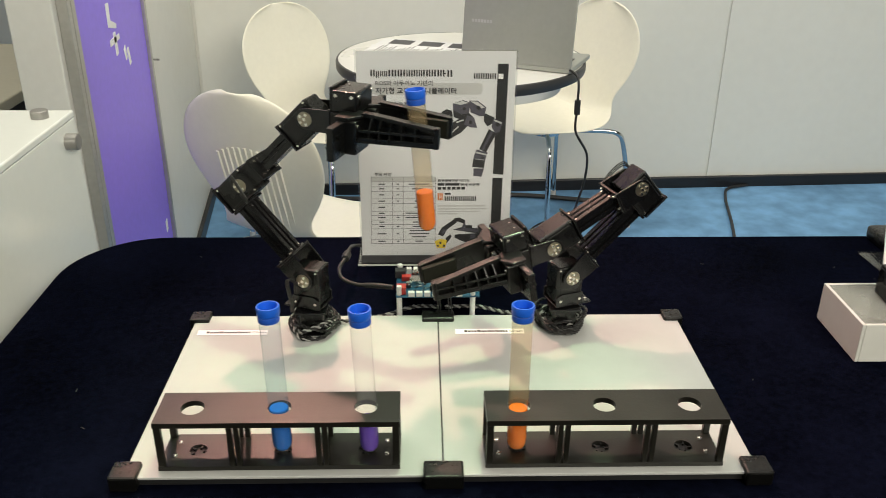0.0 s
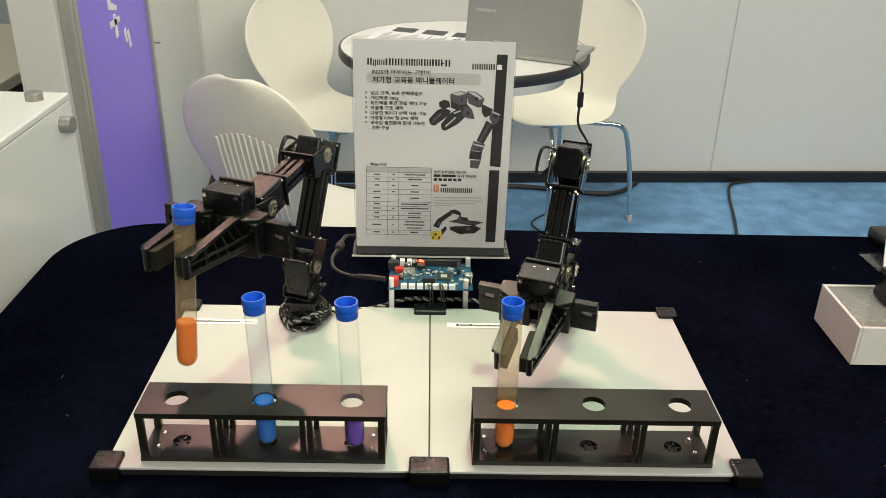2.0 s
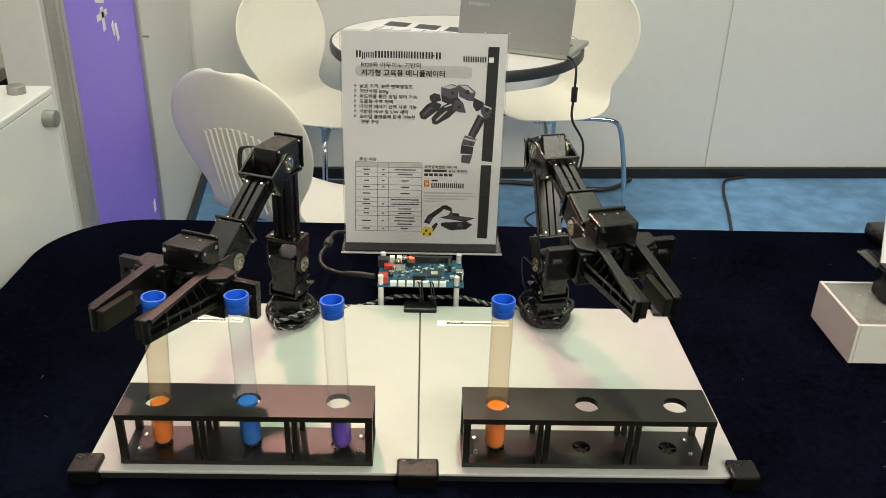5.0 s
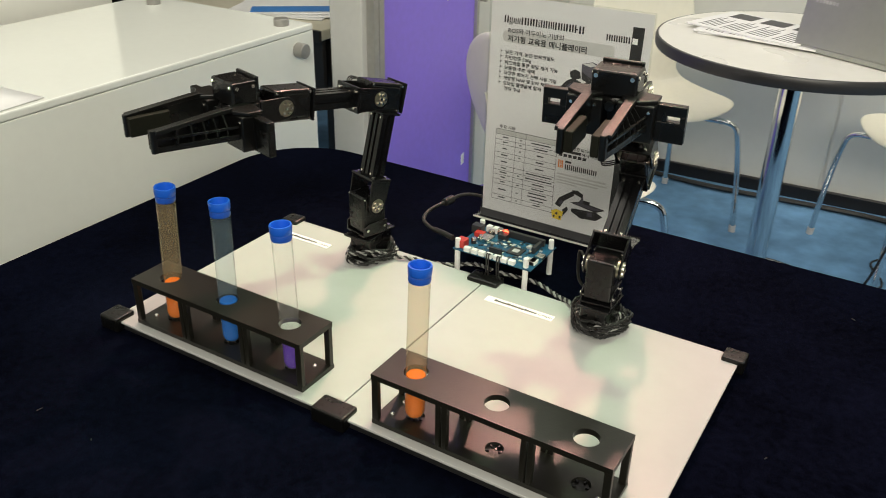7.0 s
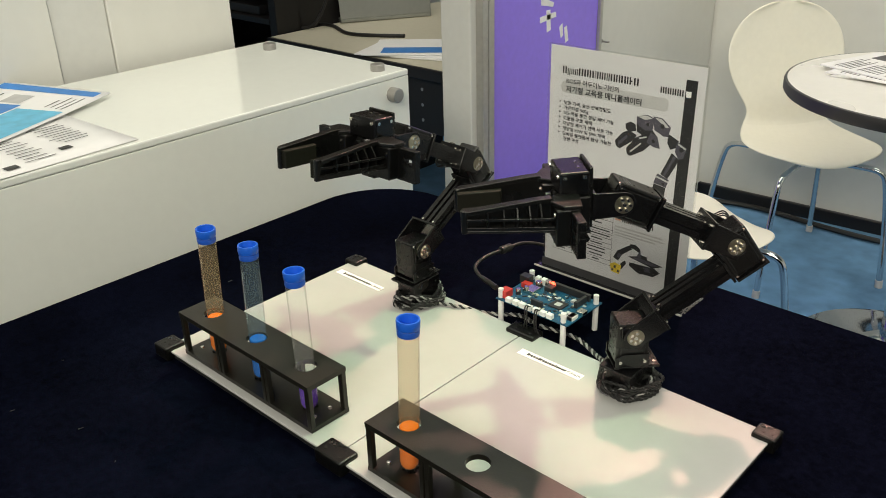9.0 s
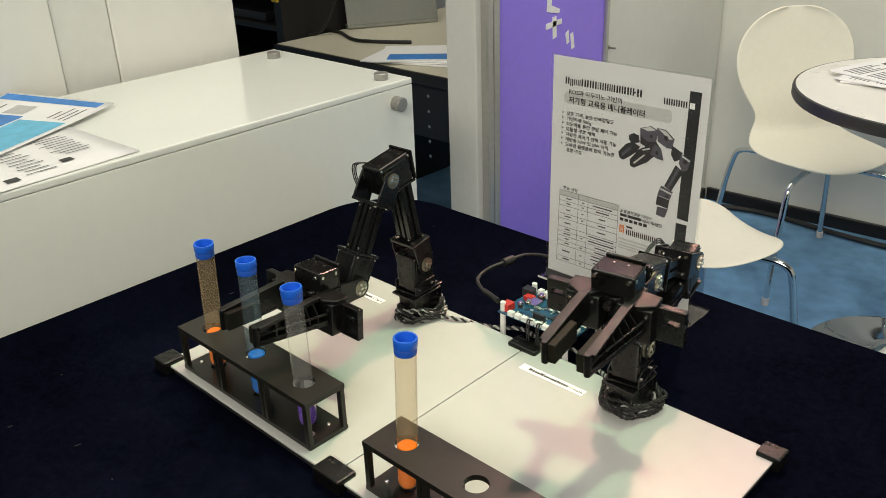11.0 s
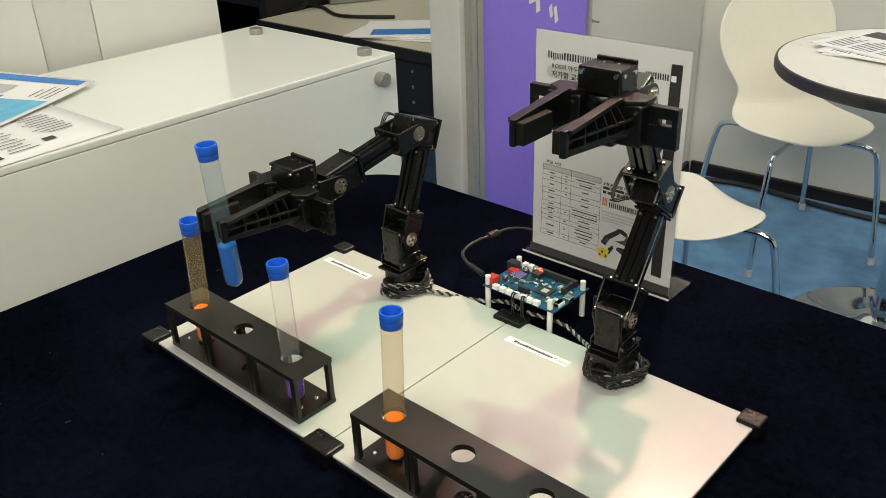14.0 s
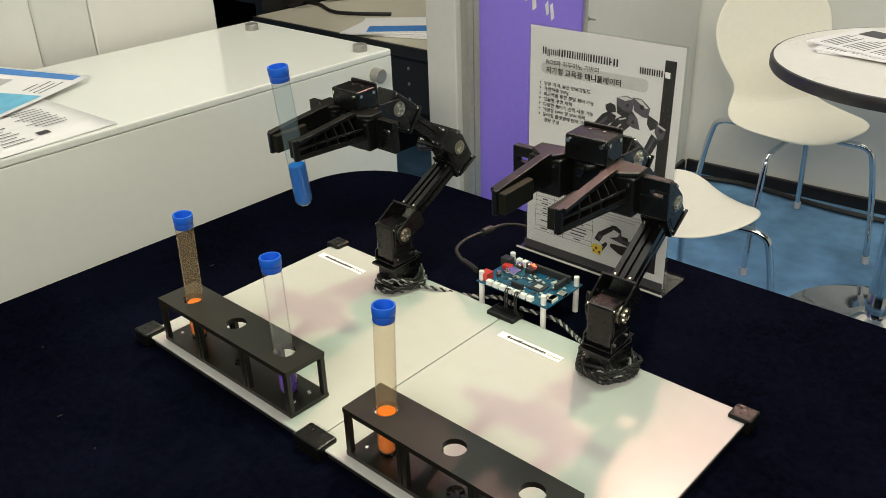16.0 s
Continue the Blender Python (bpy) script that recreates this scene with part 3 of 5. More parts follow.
def beam(parent, a, b, axis):
    """Grooved extruded profile between two stations along x or z."""
    w, d, g = 0.0118, 0.0088, 0.0026
    half = [(-w, -d), (-w + 0.006, -d), (-w + 0.0068, -d + g), (-0.0030, -d + g), (-0.0022, -d), (0.0022, -d), (0.0030, -d + g), (w - 0.0068, -d + g), (w - 0.006, -d), (w, -d),
            (w, -0.0022), (w - g, -0.0014), (w - g, 0.0014), (w, 0.0022)]
    poly = half + [(-x, -y) for x, y in half]
    pts = [(-y, x) for x, y in poly] if axis == "z" else poly
    bm = prism(B(), pts, axis, a, b)
    bmesh.ops.triangulate(bm, faces=[f for f in bm.faces if len(f.verts) > 4])
    ob = part("beam", bm, M_ALU_BLACK, parent, "grooved black aluminium profile")
    caps = B()
    for u in (-0.0085, 0.0085):
        for s in (-1, 1):
            p = (a + 0.004, u, s * d) if axis == "x" else (s * d, u, a + 0.004)
            q = (a + 0.004, u, s * (d + 0.0012)) if axis == "x" else (s * (d + 0.0012), u, a + 0.004)
            cyl(caps, p, q, 0.0014, 8)
            p = (b - 0.004, u, s * d) if axis == "x" else (s * d, u, b - 0.004)
            q = (b - 0.004, u, s * (d + 0.0012)) if axis == "x" else (s * (d + 0.0012), u, b - 0.004)
            cyl(caps, p, q, 0.0014, 8)
    pieces("beam_screw", caps, M_STEEL, parent)


def joint(arm, name, label=""):
    """A moving link: a small hub mesh that carries its pieces."""
    return part(name, box(B(), -0.004, 0.004, -0.012, 0.012, -0.004, 0.004, 0.001), M_BLACK, arm, label)


DROP = -0.004     # the fingers lie this far under the gripper's middle


def finger(arm, side):
    """One gripper finger; its tip's middle runs along y = 0. side +1: on the arm's left."""
    f = part("finger", box(B(), 0.060, 0.067, side * 0.000 if side > 0 else -0.014, 0.014 if side > 0 else 0.000, -0.006, 0.014, 0.001), M_PRINT, arm, "black ribbed gripper finger")

    def P(poly, z0, z1, name, mat=M_PRINT, label="", bev=0.0006):
        part(name, prism(B(), [(x, side * y) for x, y in poly], "z", z0 + DROP, z1 + DROP, bev), mat, f, label)

    def side_bar(poly, y0, y1, name, bev=0.0004, mat=M_PRINT):
        """A piece drawn in the x-z plane between two stations across the finger."""
        part(name, prism(B(), [(x, z + DROP) for x, z in poly], "y", *sorted((side * y0, side * y1)), bev), mat, f)

    side_bar([(0.062, 0.0165), (0.070, 0.0215), (0.080, 0.0212), (0.147, 0.0150), (0.147, 0.0112), (0.080, 0.0172)], -0.0040, 0.0050, "top_chord")
    P([(0.066, -0.004), (0.149, -0.004), (0.149, 0.0015), (0.072, 0.0160), (0.066, 0.0160)], -0.0070, -0.0044, "bottom_chord")
    side_bar([(0.064, -0.0065), (0.148, -0.0065), (0.148, 0.0125), (0.080, 0.0188), (0.064, 0.0188)], -0.0036, -0.0016, "web")
    P([(0.068, 0.0140), (0.148, -0.0002), (0.148, 0.0016), (0.070, 0.0160)], -0.0046, -0.0014, "outer_rail", bev=0.0003)
    P([(0.068, 0.0132), (0.148, -0.0004), (0.148, 0.0014), (0.070, 0.0152)], 0.0042, 0.0066, "outer_rail", bev=0.0003)
    for x in (0.080, 0.090, 0.101, 0.113, 0.127):
        w = 0.0148 - (x - 0.070) * 0.172
        top = 0.0180 - (x - 0.080) * 0.094
        y0, y1 = sorted((side * -0.0018, side * w))
        part("rib", box(B(), x - 0.0008, x + 0.0008, y0, y1, -0.0046 + DROP, 0.0064 + DROP), M_PRINT, f)
        slope = prism(B(), [(-0.0018, 0.0062 + DROP), (w, 0.0062 + DROP), (0.0046, top + DROP), (-0.0018, top + DROP)], "x", x - 0.0007, x + 0.0007)
        bmesh.ops.transform(slope, matrix=Matrix.Diagonal((1, side, 1, 1)), verts=slope.verts[:])
        part("rib", slope, M_PRINT, f)
    P([(0.1455, -0.0045), (0.1500, -0.0042), (0.1512, -0.0030), (0.1512, 0.0002), (0.1500, 0.0018), (0.1455, 0.0022)], -0.0075, 0.0150, "finger_tip", bev=0.0009)
    part("pad", prism(B(), [(0.108, -side * 0.0116), (0.149, -side * 0.0116), (0.149, -side * 0.0040), (0.106, -side * 0.0040)], "z", -0.0060 + DROP, 0.0130 + DROP, 0.0010), M_PAD, f, "dark soft grip pad")
    # carriage: base block, slotted plate and the three-cornered wing
    part("carriage", box(B(), 0.047, 0.069, *sorted((side * -0.013, side * 0.021)), -0.0235, 0.0120, 0.0016), M_PRINT, f)
    plate = B()
    a, b = sorted((side * 0.010, side * 0.047))
    s0, s1 = sorted((side * 0.030, side * 0.042))
    box(plate, 0.0485, 0.0565, a, b, 0.0010, 0.0110, 0.0008)
    box(plate, 0.0485, 0.0565, a, b, -0.0240, -0.0045, 0.0008)
    box(plate, 0.0487, 0.0563, *sorted((side * 0.010, side * 0.030)), -0.0050, 0.0015)
    box(plate, 0.0487, 0.0563, *sorted((side * 0.042, side * 0.0468)), -0.0050, 0.0015)
    part("slotted_plate", plate, M_PRINT, f, "slotted sliding plate")
    P([(0.043, -0.004), (0.052, -0.016), (0.071, -0.004), (0.071, 0.008), (0.062, 0.022), (0.046, 0.022)], 0.0122 - DROP, 0.0158 - DROP, "wing", bev=0.0008)
    sc = B()
    for x, y in ((0.058, 0.016), (0.058, -0.006)):
        cyl(sc, (0.0688, side * y, 0.006), (0.0702, side * y, 0.006), 0.0016, 8)
    pieces("finger_screw", sc, M_STEEL, f)
    return f


def twisted(bm_a, bm_b, pts, r=0.0011, pitch=0.011):
    pts = smooth_path(pts, 14)
    a, b, run, prev = [], [], 0.0, None
    for i, p in enumerate(pts):
        d = (pts[min(i + 1, len(pts) - 1)] - pts[max(i - 1, 0)]).normalized()
        if prev is not None:
            run += (p - prev).length
        prev = p
        u, w = frame_of(d)
        o = (u * math.cos(run / pitch * 6.283) + w * math.sin(run / pitch * 6.283)) * r * 1.05
        a.append(p + o)
        b.append(p - o)
    sweep(bm_a, a, r, 6)
    sweep(bm_b, b, r, 6)


def cable_coil(parent, seed):
    rg = random.Random(seed)
    for k in range(9):
        pts, r0, z0, ph = [], rg.uniform(0.022, 0.031), rg.uniform(0.002, 0.014), rg.uniform(0, 6.28)
        for i in range(15):
            a = ph + 2 * math.pi * i / 14 * 0.98
            pts.append((-0.006 + (r0 + 0.004 * math.sin(2 * a + ph)) * math.cos(a) * 1.08, (r0 + 0.003 * math.cos(3 * a)) * math.sin(a), max(0.0025, z0 + 0.006 * math.sin(a * 2 + k))))
        one, two = B(), B()
        twisted(one, two, pts, 0.0010, 0.012)
        part("black_wire", one, M_CABLE, parent, "coiled black wire", smooth=True)
        part("wire", two, M_CABLE_GREY if k % 3 == 1 else M_CABLE, parent, "coiled twisted wire", smooth=True)


def robot_arm(m, seed):
    arm = thing("robot_arm", "black jointed desktop robot arm with a two-finger gripper", "robot arm", m, "robot arms on the board")
    # foot: a servo lying flat, its corner plates and screws
    base = part("base", box(B(), -0.030, 0.0165, -0.0145, 0.0145, 0.0005, 0.034, 0.0016), M_BLACK, arm, "black servo block screwed to the board")
    part("base_flange", box(B(), -0.022, 0.0235, -0.0185, 0.0185, 0.0335, 0.0362, 0.0006), M_ALU_BLACK, base)
    h = B()
    for y in (-0.008, 0.008):
        for z in (0.010, 0.024):
            cyl(h, (0.0160, y, z), (0.0168, y, z), 0.0011, 8)
    for x in (-0.022, -0.006, 0.008):
        for z in (0.010, 0.026):
            for s in (-1, 1):
                cyl(h, (x, s * 0.0142, z), (x, s * 0.0149, z), 0.0011, 8)
    part("screw_hole", h, M_DARK, base)
    cable_coil(arm, seed)

    # shoulder: turns about the upright axis; its frame's origin is on the second axis
    sh = joint(arm, "shoulder_link", "black shoulder servo standing upright")
    motor(sh, -0.017, 0.017, -0.034, 0.0122, 0.0, 0.0)
    part("foot_bracket", box(B(), -0.0285, 0.0185, -0.0175, 0.0175, -0.0385, -0.0362, 0.0006), M_ALU_BLACK, sh)
    part("side_bracket", prism(B(), [(-0.017, -0.0375), (0.018, -0.0375), (0.018, -0.026), (0.010, -0.022), (-0.017, -0.022)], "y", 0.0155, 0.0172, 0.0004), M_ALU_BLACK, sh)
    part("side_bracket", prism(B(), [(-0.017, -0.0375), (0.018, -0.0375), (0.018, -0.026), (0.010, -0.022), (-0.017, -0.022)], "y", -0.0172, -0.0155, 0.0004), M_ALU_BLACK, sh)
    sc = B()
    for x in (-0.012, 0.013):
        for s in (-1, 1):
            cyl(sc, (x, s * 0.0172, -0.030), (x, s * 0.0188, -0.030), 0.0018, 8)
    cyl(sc, (-0.024, 0.011, -0.0362), (-0.024, 0.011, -0.0345), 0.0018, 8)
    pieces("bracket_bolt", sc, M_STEEL, sh)
    hl = B()
    for y in (-0.007, 0.007):
        for z in (-0.026, -0.004):
            cyl(hl, (0.0168, y, z), (0.0174, y, z), 0.0011, 8)
    box(hl, 0.0168, 0.0173, -0.011, -0.0075, -0.020, -0.013)
    part("socket", hl, M_DARK, sh)

    # upper arm: x ahead, z along the beam
    up = joint(arm, "upper_arm", "black upper arm with a grooved beam")
    yoke(up, 0.030, "z")
    beam(up, 0.0328, 0.1085, "z")
    part("end_plate", box(B(), -0.0135, 0.0135, -0.0155, 0.0155, 0.1085, 0.1112, 0.0006), M_ALU_BLACK, up)
    motor(up, -0.0115, 0.0358, 0.1112, 0.1455, 0.024, 0.128)
    part("back_plate", box(B(), -0.0145, -0.0118, -0.0170, 0.0170, 0.1120, 0.1470, 0.0005), M_ALU_BLACK, up)
    hl = B()
    for x in (-0.004, 0.028):
        for y in (-0.007, 0.007):
            cyl(hl, (x, y, 0.1452), (x, y, 0.1459), 0.0011, 8)
    part("screw_hole", hl, M_DARK, up)

    # forearm: x along the beam
    fo = joint(arm, "forearm", "black forearm with a grooved beam")
    yoke(fo, 0.029, "x")
    beam(fo, 0.0318, 0.0865, "x")
    part("end_plate", box(B(), 0.0862, 0.0888, -0.0170, 0.0170, -0.0175, 0.0175, 0.0006), M_ALU_BLACK, fo)
    motor(fo, 0.0890, 0.1355, -0.0168, 0.0168, 0.124, 0.0)
    hl = B()
    for x in (0.098, 0.118):
        for y in (-0.007, 0.007):
            cyl(hl, (x, y, 0.0165), (x, y, 0.0172), 0.0011, 8)
    part("screw_hole", hl, M_DARK, fo)

    # wrist with the gripper's servo, back plate and rail
    wr = joint(arm, "gripper", "black gripper body with its servo on top")
    yoke(wr, 0.0265, "x", 0.0125)
    part("tall_plate", box(B(), 0.0288, 0.0325, -0.0195, 0.0195, -0.0205, 0.0385, 0.0012), M_PRINT, wr)
    mb = part("servo", box(B(), 0.0322, 0.0600, -0.0210, 0.0210, 0.0125, 0.0355, 0.0018), M_BLACK, wr, "black servo housing across the gripper")
    sc = B()
    for y in (-0.0165, 0.0165):
        cyl(sc, (0.0596, y, 0.0305), (0.0620, y, 0.0305), 0.0021, 10)
        for x in (0.037, 0.055):
            cyl(sc, (x, y * 1.22, 0.0305), (x, y * 1.33, 0.0305), 0.0019, 10)
    for y in (-0.007, 0.007):
        cyl(sc, (0.040, y, 0.0352), (0.040, y, 0.0361), 0.0012, 8)
    pieces("servo_screw", sc, M_STEEL, wr)
    part("body_block", box(B(), 0.0320, 0.0470, -0.0240, 0.0240, -0.0225, 0.0126, 0.0015), M_PRINT, wr)
    part("cross_rail", cyl(B(), (0.0430, -0.052, -0.016), (0.0430, 0.052, -0.016), 0.0035, 14), M_PRINT, wr, smooth=True)
    part("crank", lathe(B(), [(0.0001, 0.0035), (0.0125, 0.0035), (0.0135, 0.0015), (0.0135, -0.0015), (0.0001, -0.0015)], 24), M_PRINT, wr, smooth=True, m=pose(0.050, 0, 0.0085))
    part("lower_cover", prism(B(), [(0.030, -0.020), (0.056, -0.024), (0.056, 0.024), (0.030, 0.020)], "z", -0.0260, -0.0226, 0.0008), M_PRINT, wr)
    part("lower_tab", box(B(), 0.0335, 0.0530, -0.0120, 0.0120, -0.0345, -0.0262, 0.0025), M_PRINT, wr)
    part("guide_pin", cyl(B(), (0.0640, 0, 0.006), (0.0690, 0, 0.006), 0.0045, 14), M_BLACK, wr)
    # cables along the links at the elbow
    for ob, pts in ((up, [(0.012, -0.0155, 0.125), (0.026, -0.033, 0.108), (0.030, -0.030, 0.140), (0.014, -0.0155, 0.138)]),
                    (sh, [(-0.006, -0.0155, -0.010), (-0.016, -0.030, 0.004), (-0.014, -0.028, -0.028), (-0.020, -0.018, -0.045)])):
        bm = B()
        for k in range(3):
            sweep(bm, smooth_path([Vector(p) + Vector((0.0019 * k, -0.0006 * k, 0.0010 * (k - 1))) for p in pts], 8), 0.0008, 6)
        part("arm_cable", bm, M_CABLE, ob, smooth=True)
    return arm, sh, up, fo, wr, finger(arm, 1), finger(arm, -1)


ARM_A = pose(-0.1510, 0.9015, BOARD, 0, 0, -90)
ARM_B = pose(0.1510, 0.9062, BOARD, 0, 0, -90)
arm_left = robot_arm(ARM_A, 1)
arm_right = robot_arm(ARM_B, 2)


# ---------------------------------------------------------------- sign, controller, cables on the table
def sign():
    w, h, th = 0.2105, 0.304, 0.003
    lean = 0.3
    t = thing("table_sign", "clear acrylic stand with a printed product sheet", "sign", pose(-0.1055, 1.1125, TOP + 0.001, 0, 0, 0.2))
    tilt = pose(0, 0, 0, -lean, 0, 0)
    up = part("holder", box(B(), -0.002, w + 0.002, 0.0005, 0.0030, 0.0, h + 0.002, 0.0008, m=tilt), M_ACRYL, t, "clear acrylic upright")
    up.visible_shadow = False
    part("foot", box(B(), -0.006, w + 0.008, -0.0145, 0.046, 0.0, 0.0028, 0.0012), M_ACRYL, t, "clear acrylic foot")
    part("foot_edge", box(B(), -0.006, w + 0.008, -0.0158, -0.0147, 0.0002, 0.0026), M_FROST, t)
    sheet = part("sheet", box(B(), 0.0, w, 0.0, 0.0004, 0.002, h, m=tilt), M_SHEET, t, "white printed sheet with text, table and two pictures")
    up2 = part("holder", box(B(), -0.002, w + 0.002, -0.0028, -0.0010, 0.0, h + 0.002, 0.0006, m=tilt), M_ACRYL, t)
    up2.visible_shadow = False

    def xy(cx, cy):
        k = (cy - 42) / 943
        xl, xr = 22 + 23 * k, 722 - 32 * k
        # the upper part of the sheet lies nearer to the eye
        v = 1 - k + 0.05 * k * (1 - k) - 0.013 * k * k
        return (cx - xl) / (xr - xl) * w, v * h

    face = tilt @ pose(0, -0.0002, 0)

    def flat(polys, mat, name="print", d=0.0002):
        bm = B()
        for poly in polys:
            bm.faces.new([bm.verts.new((x, -d, z)) for x, z in (xy(*c) for c in poly)])
        part(name, bm, mat, sheet, m=face)

    def rect(a, b, c, d):
        return [(a, b), (c, b), (c, d), (a, d)]

    def limb(a, b, k, k2=None):
        k2 = k2 or k
        dx, dy = b[0] - a[0], b[1] - a[1]
        n = math.hypot(dx, dy)
        ux, uy = -dy / n / 2, dx / n / 2
        return [(a[0] + ux * k, a[1] + uy * k), (b[0] + ux * k2, b[1] + uy * k2), (b[0] - ux * k2, b[1] - uy * k2), (a[0] - ux * k, a[1] - uy * k)]

    def line(body, cx, cy, size, width=None, mat=M_INK, bold=0.00009):
        x, z = xy(cx, cy)
        wd = None
        if width:
            wd = width / 690 * w
        writing("words", body, size, mat, sheet, face @ pose(x, -0.0005, z, 90, 0, 0), wd, bold)

    # headline and maker's mark as plain shapes
    def strokes(a, top, c, low):
        """Two plain upright bars in a letter's place."""
        return [rect(a, top, a + c * 0.34, low), rect(a + c * 0.62, top, a + c * 0.96, low)]

    blocks, u = [], 86
    for k, c in enumerate((23, 17, 17, 17, 26, 24, 24, 10, 21, 21, 18, 24, 22, 25, 22)):
        blocks += strokes(u, 121 if k > 3 or k == 0 else 127, c - 3, 150 if k != 1 else 156)
        u += c + 1
    blocks += [rect(u - 8, 134, u + 2, 140)] + strokes(u + 8, 122, 22, 151)
    for a in (536, 556, 576, 596, 616):
        blocks += strokes(a, 136, 17, 160)
    flat(blocks, M_INK)
    flat([[(80, 203), (88, 186), (104, 178), (560, 178), (574, 186), (574, 218), (560, 228), (104, 228), (88, 222)]], M_INK_PALE, d=0.0001)
    line("ROS와 아두이노 기반의", 106, 187, 0.0075, 248)
    line("저가형 교육용 매니퓰레이터", 107, 222, 0.0092, 352, bold=0.0002)
    for k, s in enumerate(("낮은 가격, 높은 반복정밀도", "가반하중 500g", "피드백을 통한 정밀 제어 가능", "모듈형 구조 채택", "다양한 제어기 선택 사용 가능", "개방형 H/W 및 S/W 채택", "모바일 플랫폼에 탑재 가능한", "경량 구성")):
        line(s, 100 if k < 7 else 106, 274 + 21.3 * k, 0.0058, (225, 122, 245, 142, 244, 208, 240, 76)[k])
        if k < 7:
            flat([[(77, 260 + 21.3 * k), (88, 266 + 21.3 * k), (77, 272 + 21.3 * k), (80, 266 + 21.3 * k)]], M_INK)
    line("주요 사양", 100, 583, 0.0055, 76)
    line("로봇공학전문 미디어", 378, 611, 0.0048, 143)
    line("에서 추천한", 478, 629, 0.0048, 88)
    flat([rect(378, 617, 408, 628), rect(412, 617, 474, 628)] + [rect(378 + 21 * k, 634, 378 + 21 * k + 16, 646) for k in range(6)], M_INK_MID)
    flat([rect(378, 662, 384, 694), rect(387, 662, 393, 678), rect(387, 682, 393, 694), rect(395, 662, 400, 694)], M_INK_ORANGE)
    flat([q for a in (409, 427, 445, 462, 480, 497, 515, 533) for q in strokes(a, 676, 15, 697)] + [rect(409, 661, 436, 669)], M_INK)
    flat([rect(378, 716, 590, 723), rect(378, 730, 596, 736), rect(378, 742, 560, 748), rect(378, 753, 470, 758)], M_INK_PALE)
    # the two black bars at the edge
    flat([[(641, 95), (688, 95), (668, 580), (622, 576)], [(620, 594), (665, 594), (653, 919), (610, 918)]], M_INK)
    flat([rect(643, 138, 664, 160)], M_PAPER, d=0.0004)
    # table
    rows = (588, 610, 632, 652, 686, 708, 742, 762, 782, 803, 822, 870, 890)
    flat([rect(85, 588, 368, 610)], M_INK_PALE, d=0.0001)
    flat([rect(85, y, 368, y + 1.7) for y in rows] + [rect(x, 588, x + 1.7, 892) for x in (84, 178, 225, 367)], M_INK_GREY)
    cells = []
    rg = random.Random(7)
    for a, b in zip(rows[1:], rows[2:]):
        m_ = (a + b) / 2
        k = rg.uniform(10, 22)
        cells.append(rect(131 - k, m_ - 2.6, 131 + k, m_ + 2.6))
        if rg.random() < 0.6:
            cells.append(rect(197, m_ - 2.4, 208, m_ + 2.4))
        for dy in ((0,) if b - a < 40 else (-14, 0, 14)):
            k = rg.uniform(14, 62)
            cells.append(rect(296 - k, m_ + dy - 2.5, 296 + k, m_ + dy + 2.5))
    flat(cells, M_INK_GREY)
    # picture of an arm, drawn on a grid of its own
    def grid(pts):
        out = []
        for x, y in pts:
            k = (y - 25) / 1157
            le, ri = 18 + 33 * k, 890 - 44 * k
            xl, xr = 22 + 23 * k, 722 - 32 * k
            out.append((xl + (x - le) / (ri - le) * (xr - xl), 42 + 943 * k))
        return out

    def disc(cx, cy, r_):
        return grid([(cx + r_ * math.cos(a), cy + r_ * math.sin(a)) for a in (2 * math.pi * i / 14 for i in range(14))])

    flat([grid(q) for q in (
        [(470, 390), (505, 372), (548, 388), (535, 415), (460, 470), (438, 462), (430, 435)],
        [(545, 400), (590, 375), (640, 380), (625, 420), (590, 455), (520, 495), (500, 488), (495, 460)],
        [(483, 345), (510, 330), (538, 338), (545, 368), (505, 382), (486, 368)],
        [(545, 335), (590, 358), (632, 350), (660, 378), (600, 392), (548, 372)],
        [(715, 350), (772, 375), (760, 408), (732, 422), (713, 395)],
        [(740, 436), (782, 460), (726, 562), (688, 546)],
        [(655, 598), (720, 606), (715, 648), (650, 642)])], M_INK_MID, d=0.0002)
    flat([grid(q) for q in (
        [(543, 300), (600, 282), (640, 295), (632, 352), (590, 358), (545, 335)],
        [(632, 284), (680, 285), (727, 320), (715, 366), (690, 368), (640, 346)],
        [(622, 362), (660, 375), (677, 430), (640, 427), (604, 412)],
        [(765, 378), (816, 400), (800, 450), (775, 460), (755, 425)],
        [(672, 546), (736, 564), (721, 604), (655, 596)],
        [(658, 650), (716, 650), (700, 696), (655, 690)],
        [(448, 438), (492, 398), (502, 406), (452, 456)],
        [(752, 446), (764, 453), (712, 552), (700, 548)])], M_INK_SLATE, d=0.0003)
    flat([grid(q) for q in ([(548, 300), (598, 286), (628, 296), (590, 308)], [(640, 288), (678, 290), (718, 322), (700, 326)], [(670, 558), (732, 572), (730, 580), (668, 566)], [(516, 470), (572, 420), (578, 424), (522, 476)], [(560, 398), (600, 384), (604, 390), (566, 404)], [(770, 384), (812, 402), (808, 410), (768, 392)])], M_INK_PALE, d=0.0004)
    flat([disc(683, 322, 11), disc(788, 412, 11), disc(605, 328, 8), disc(640, 400, 9), disc(706, 590, 7)], M_INK, d=0.0005)
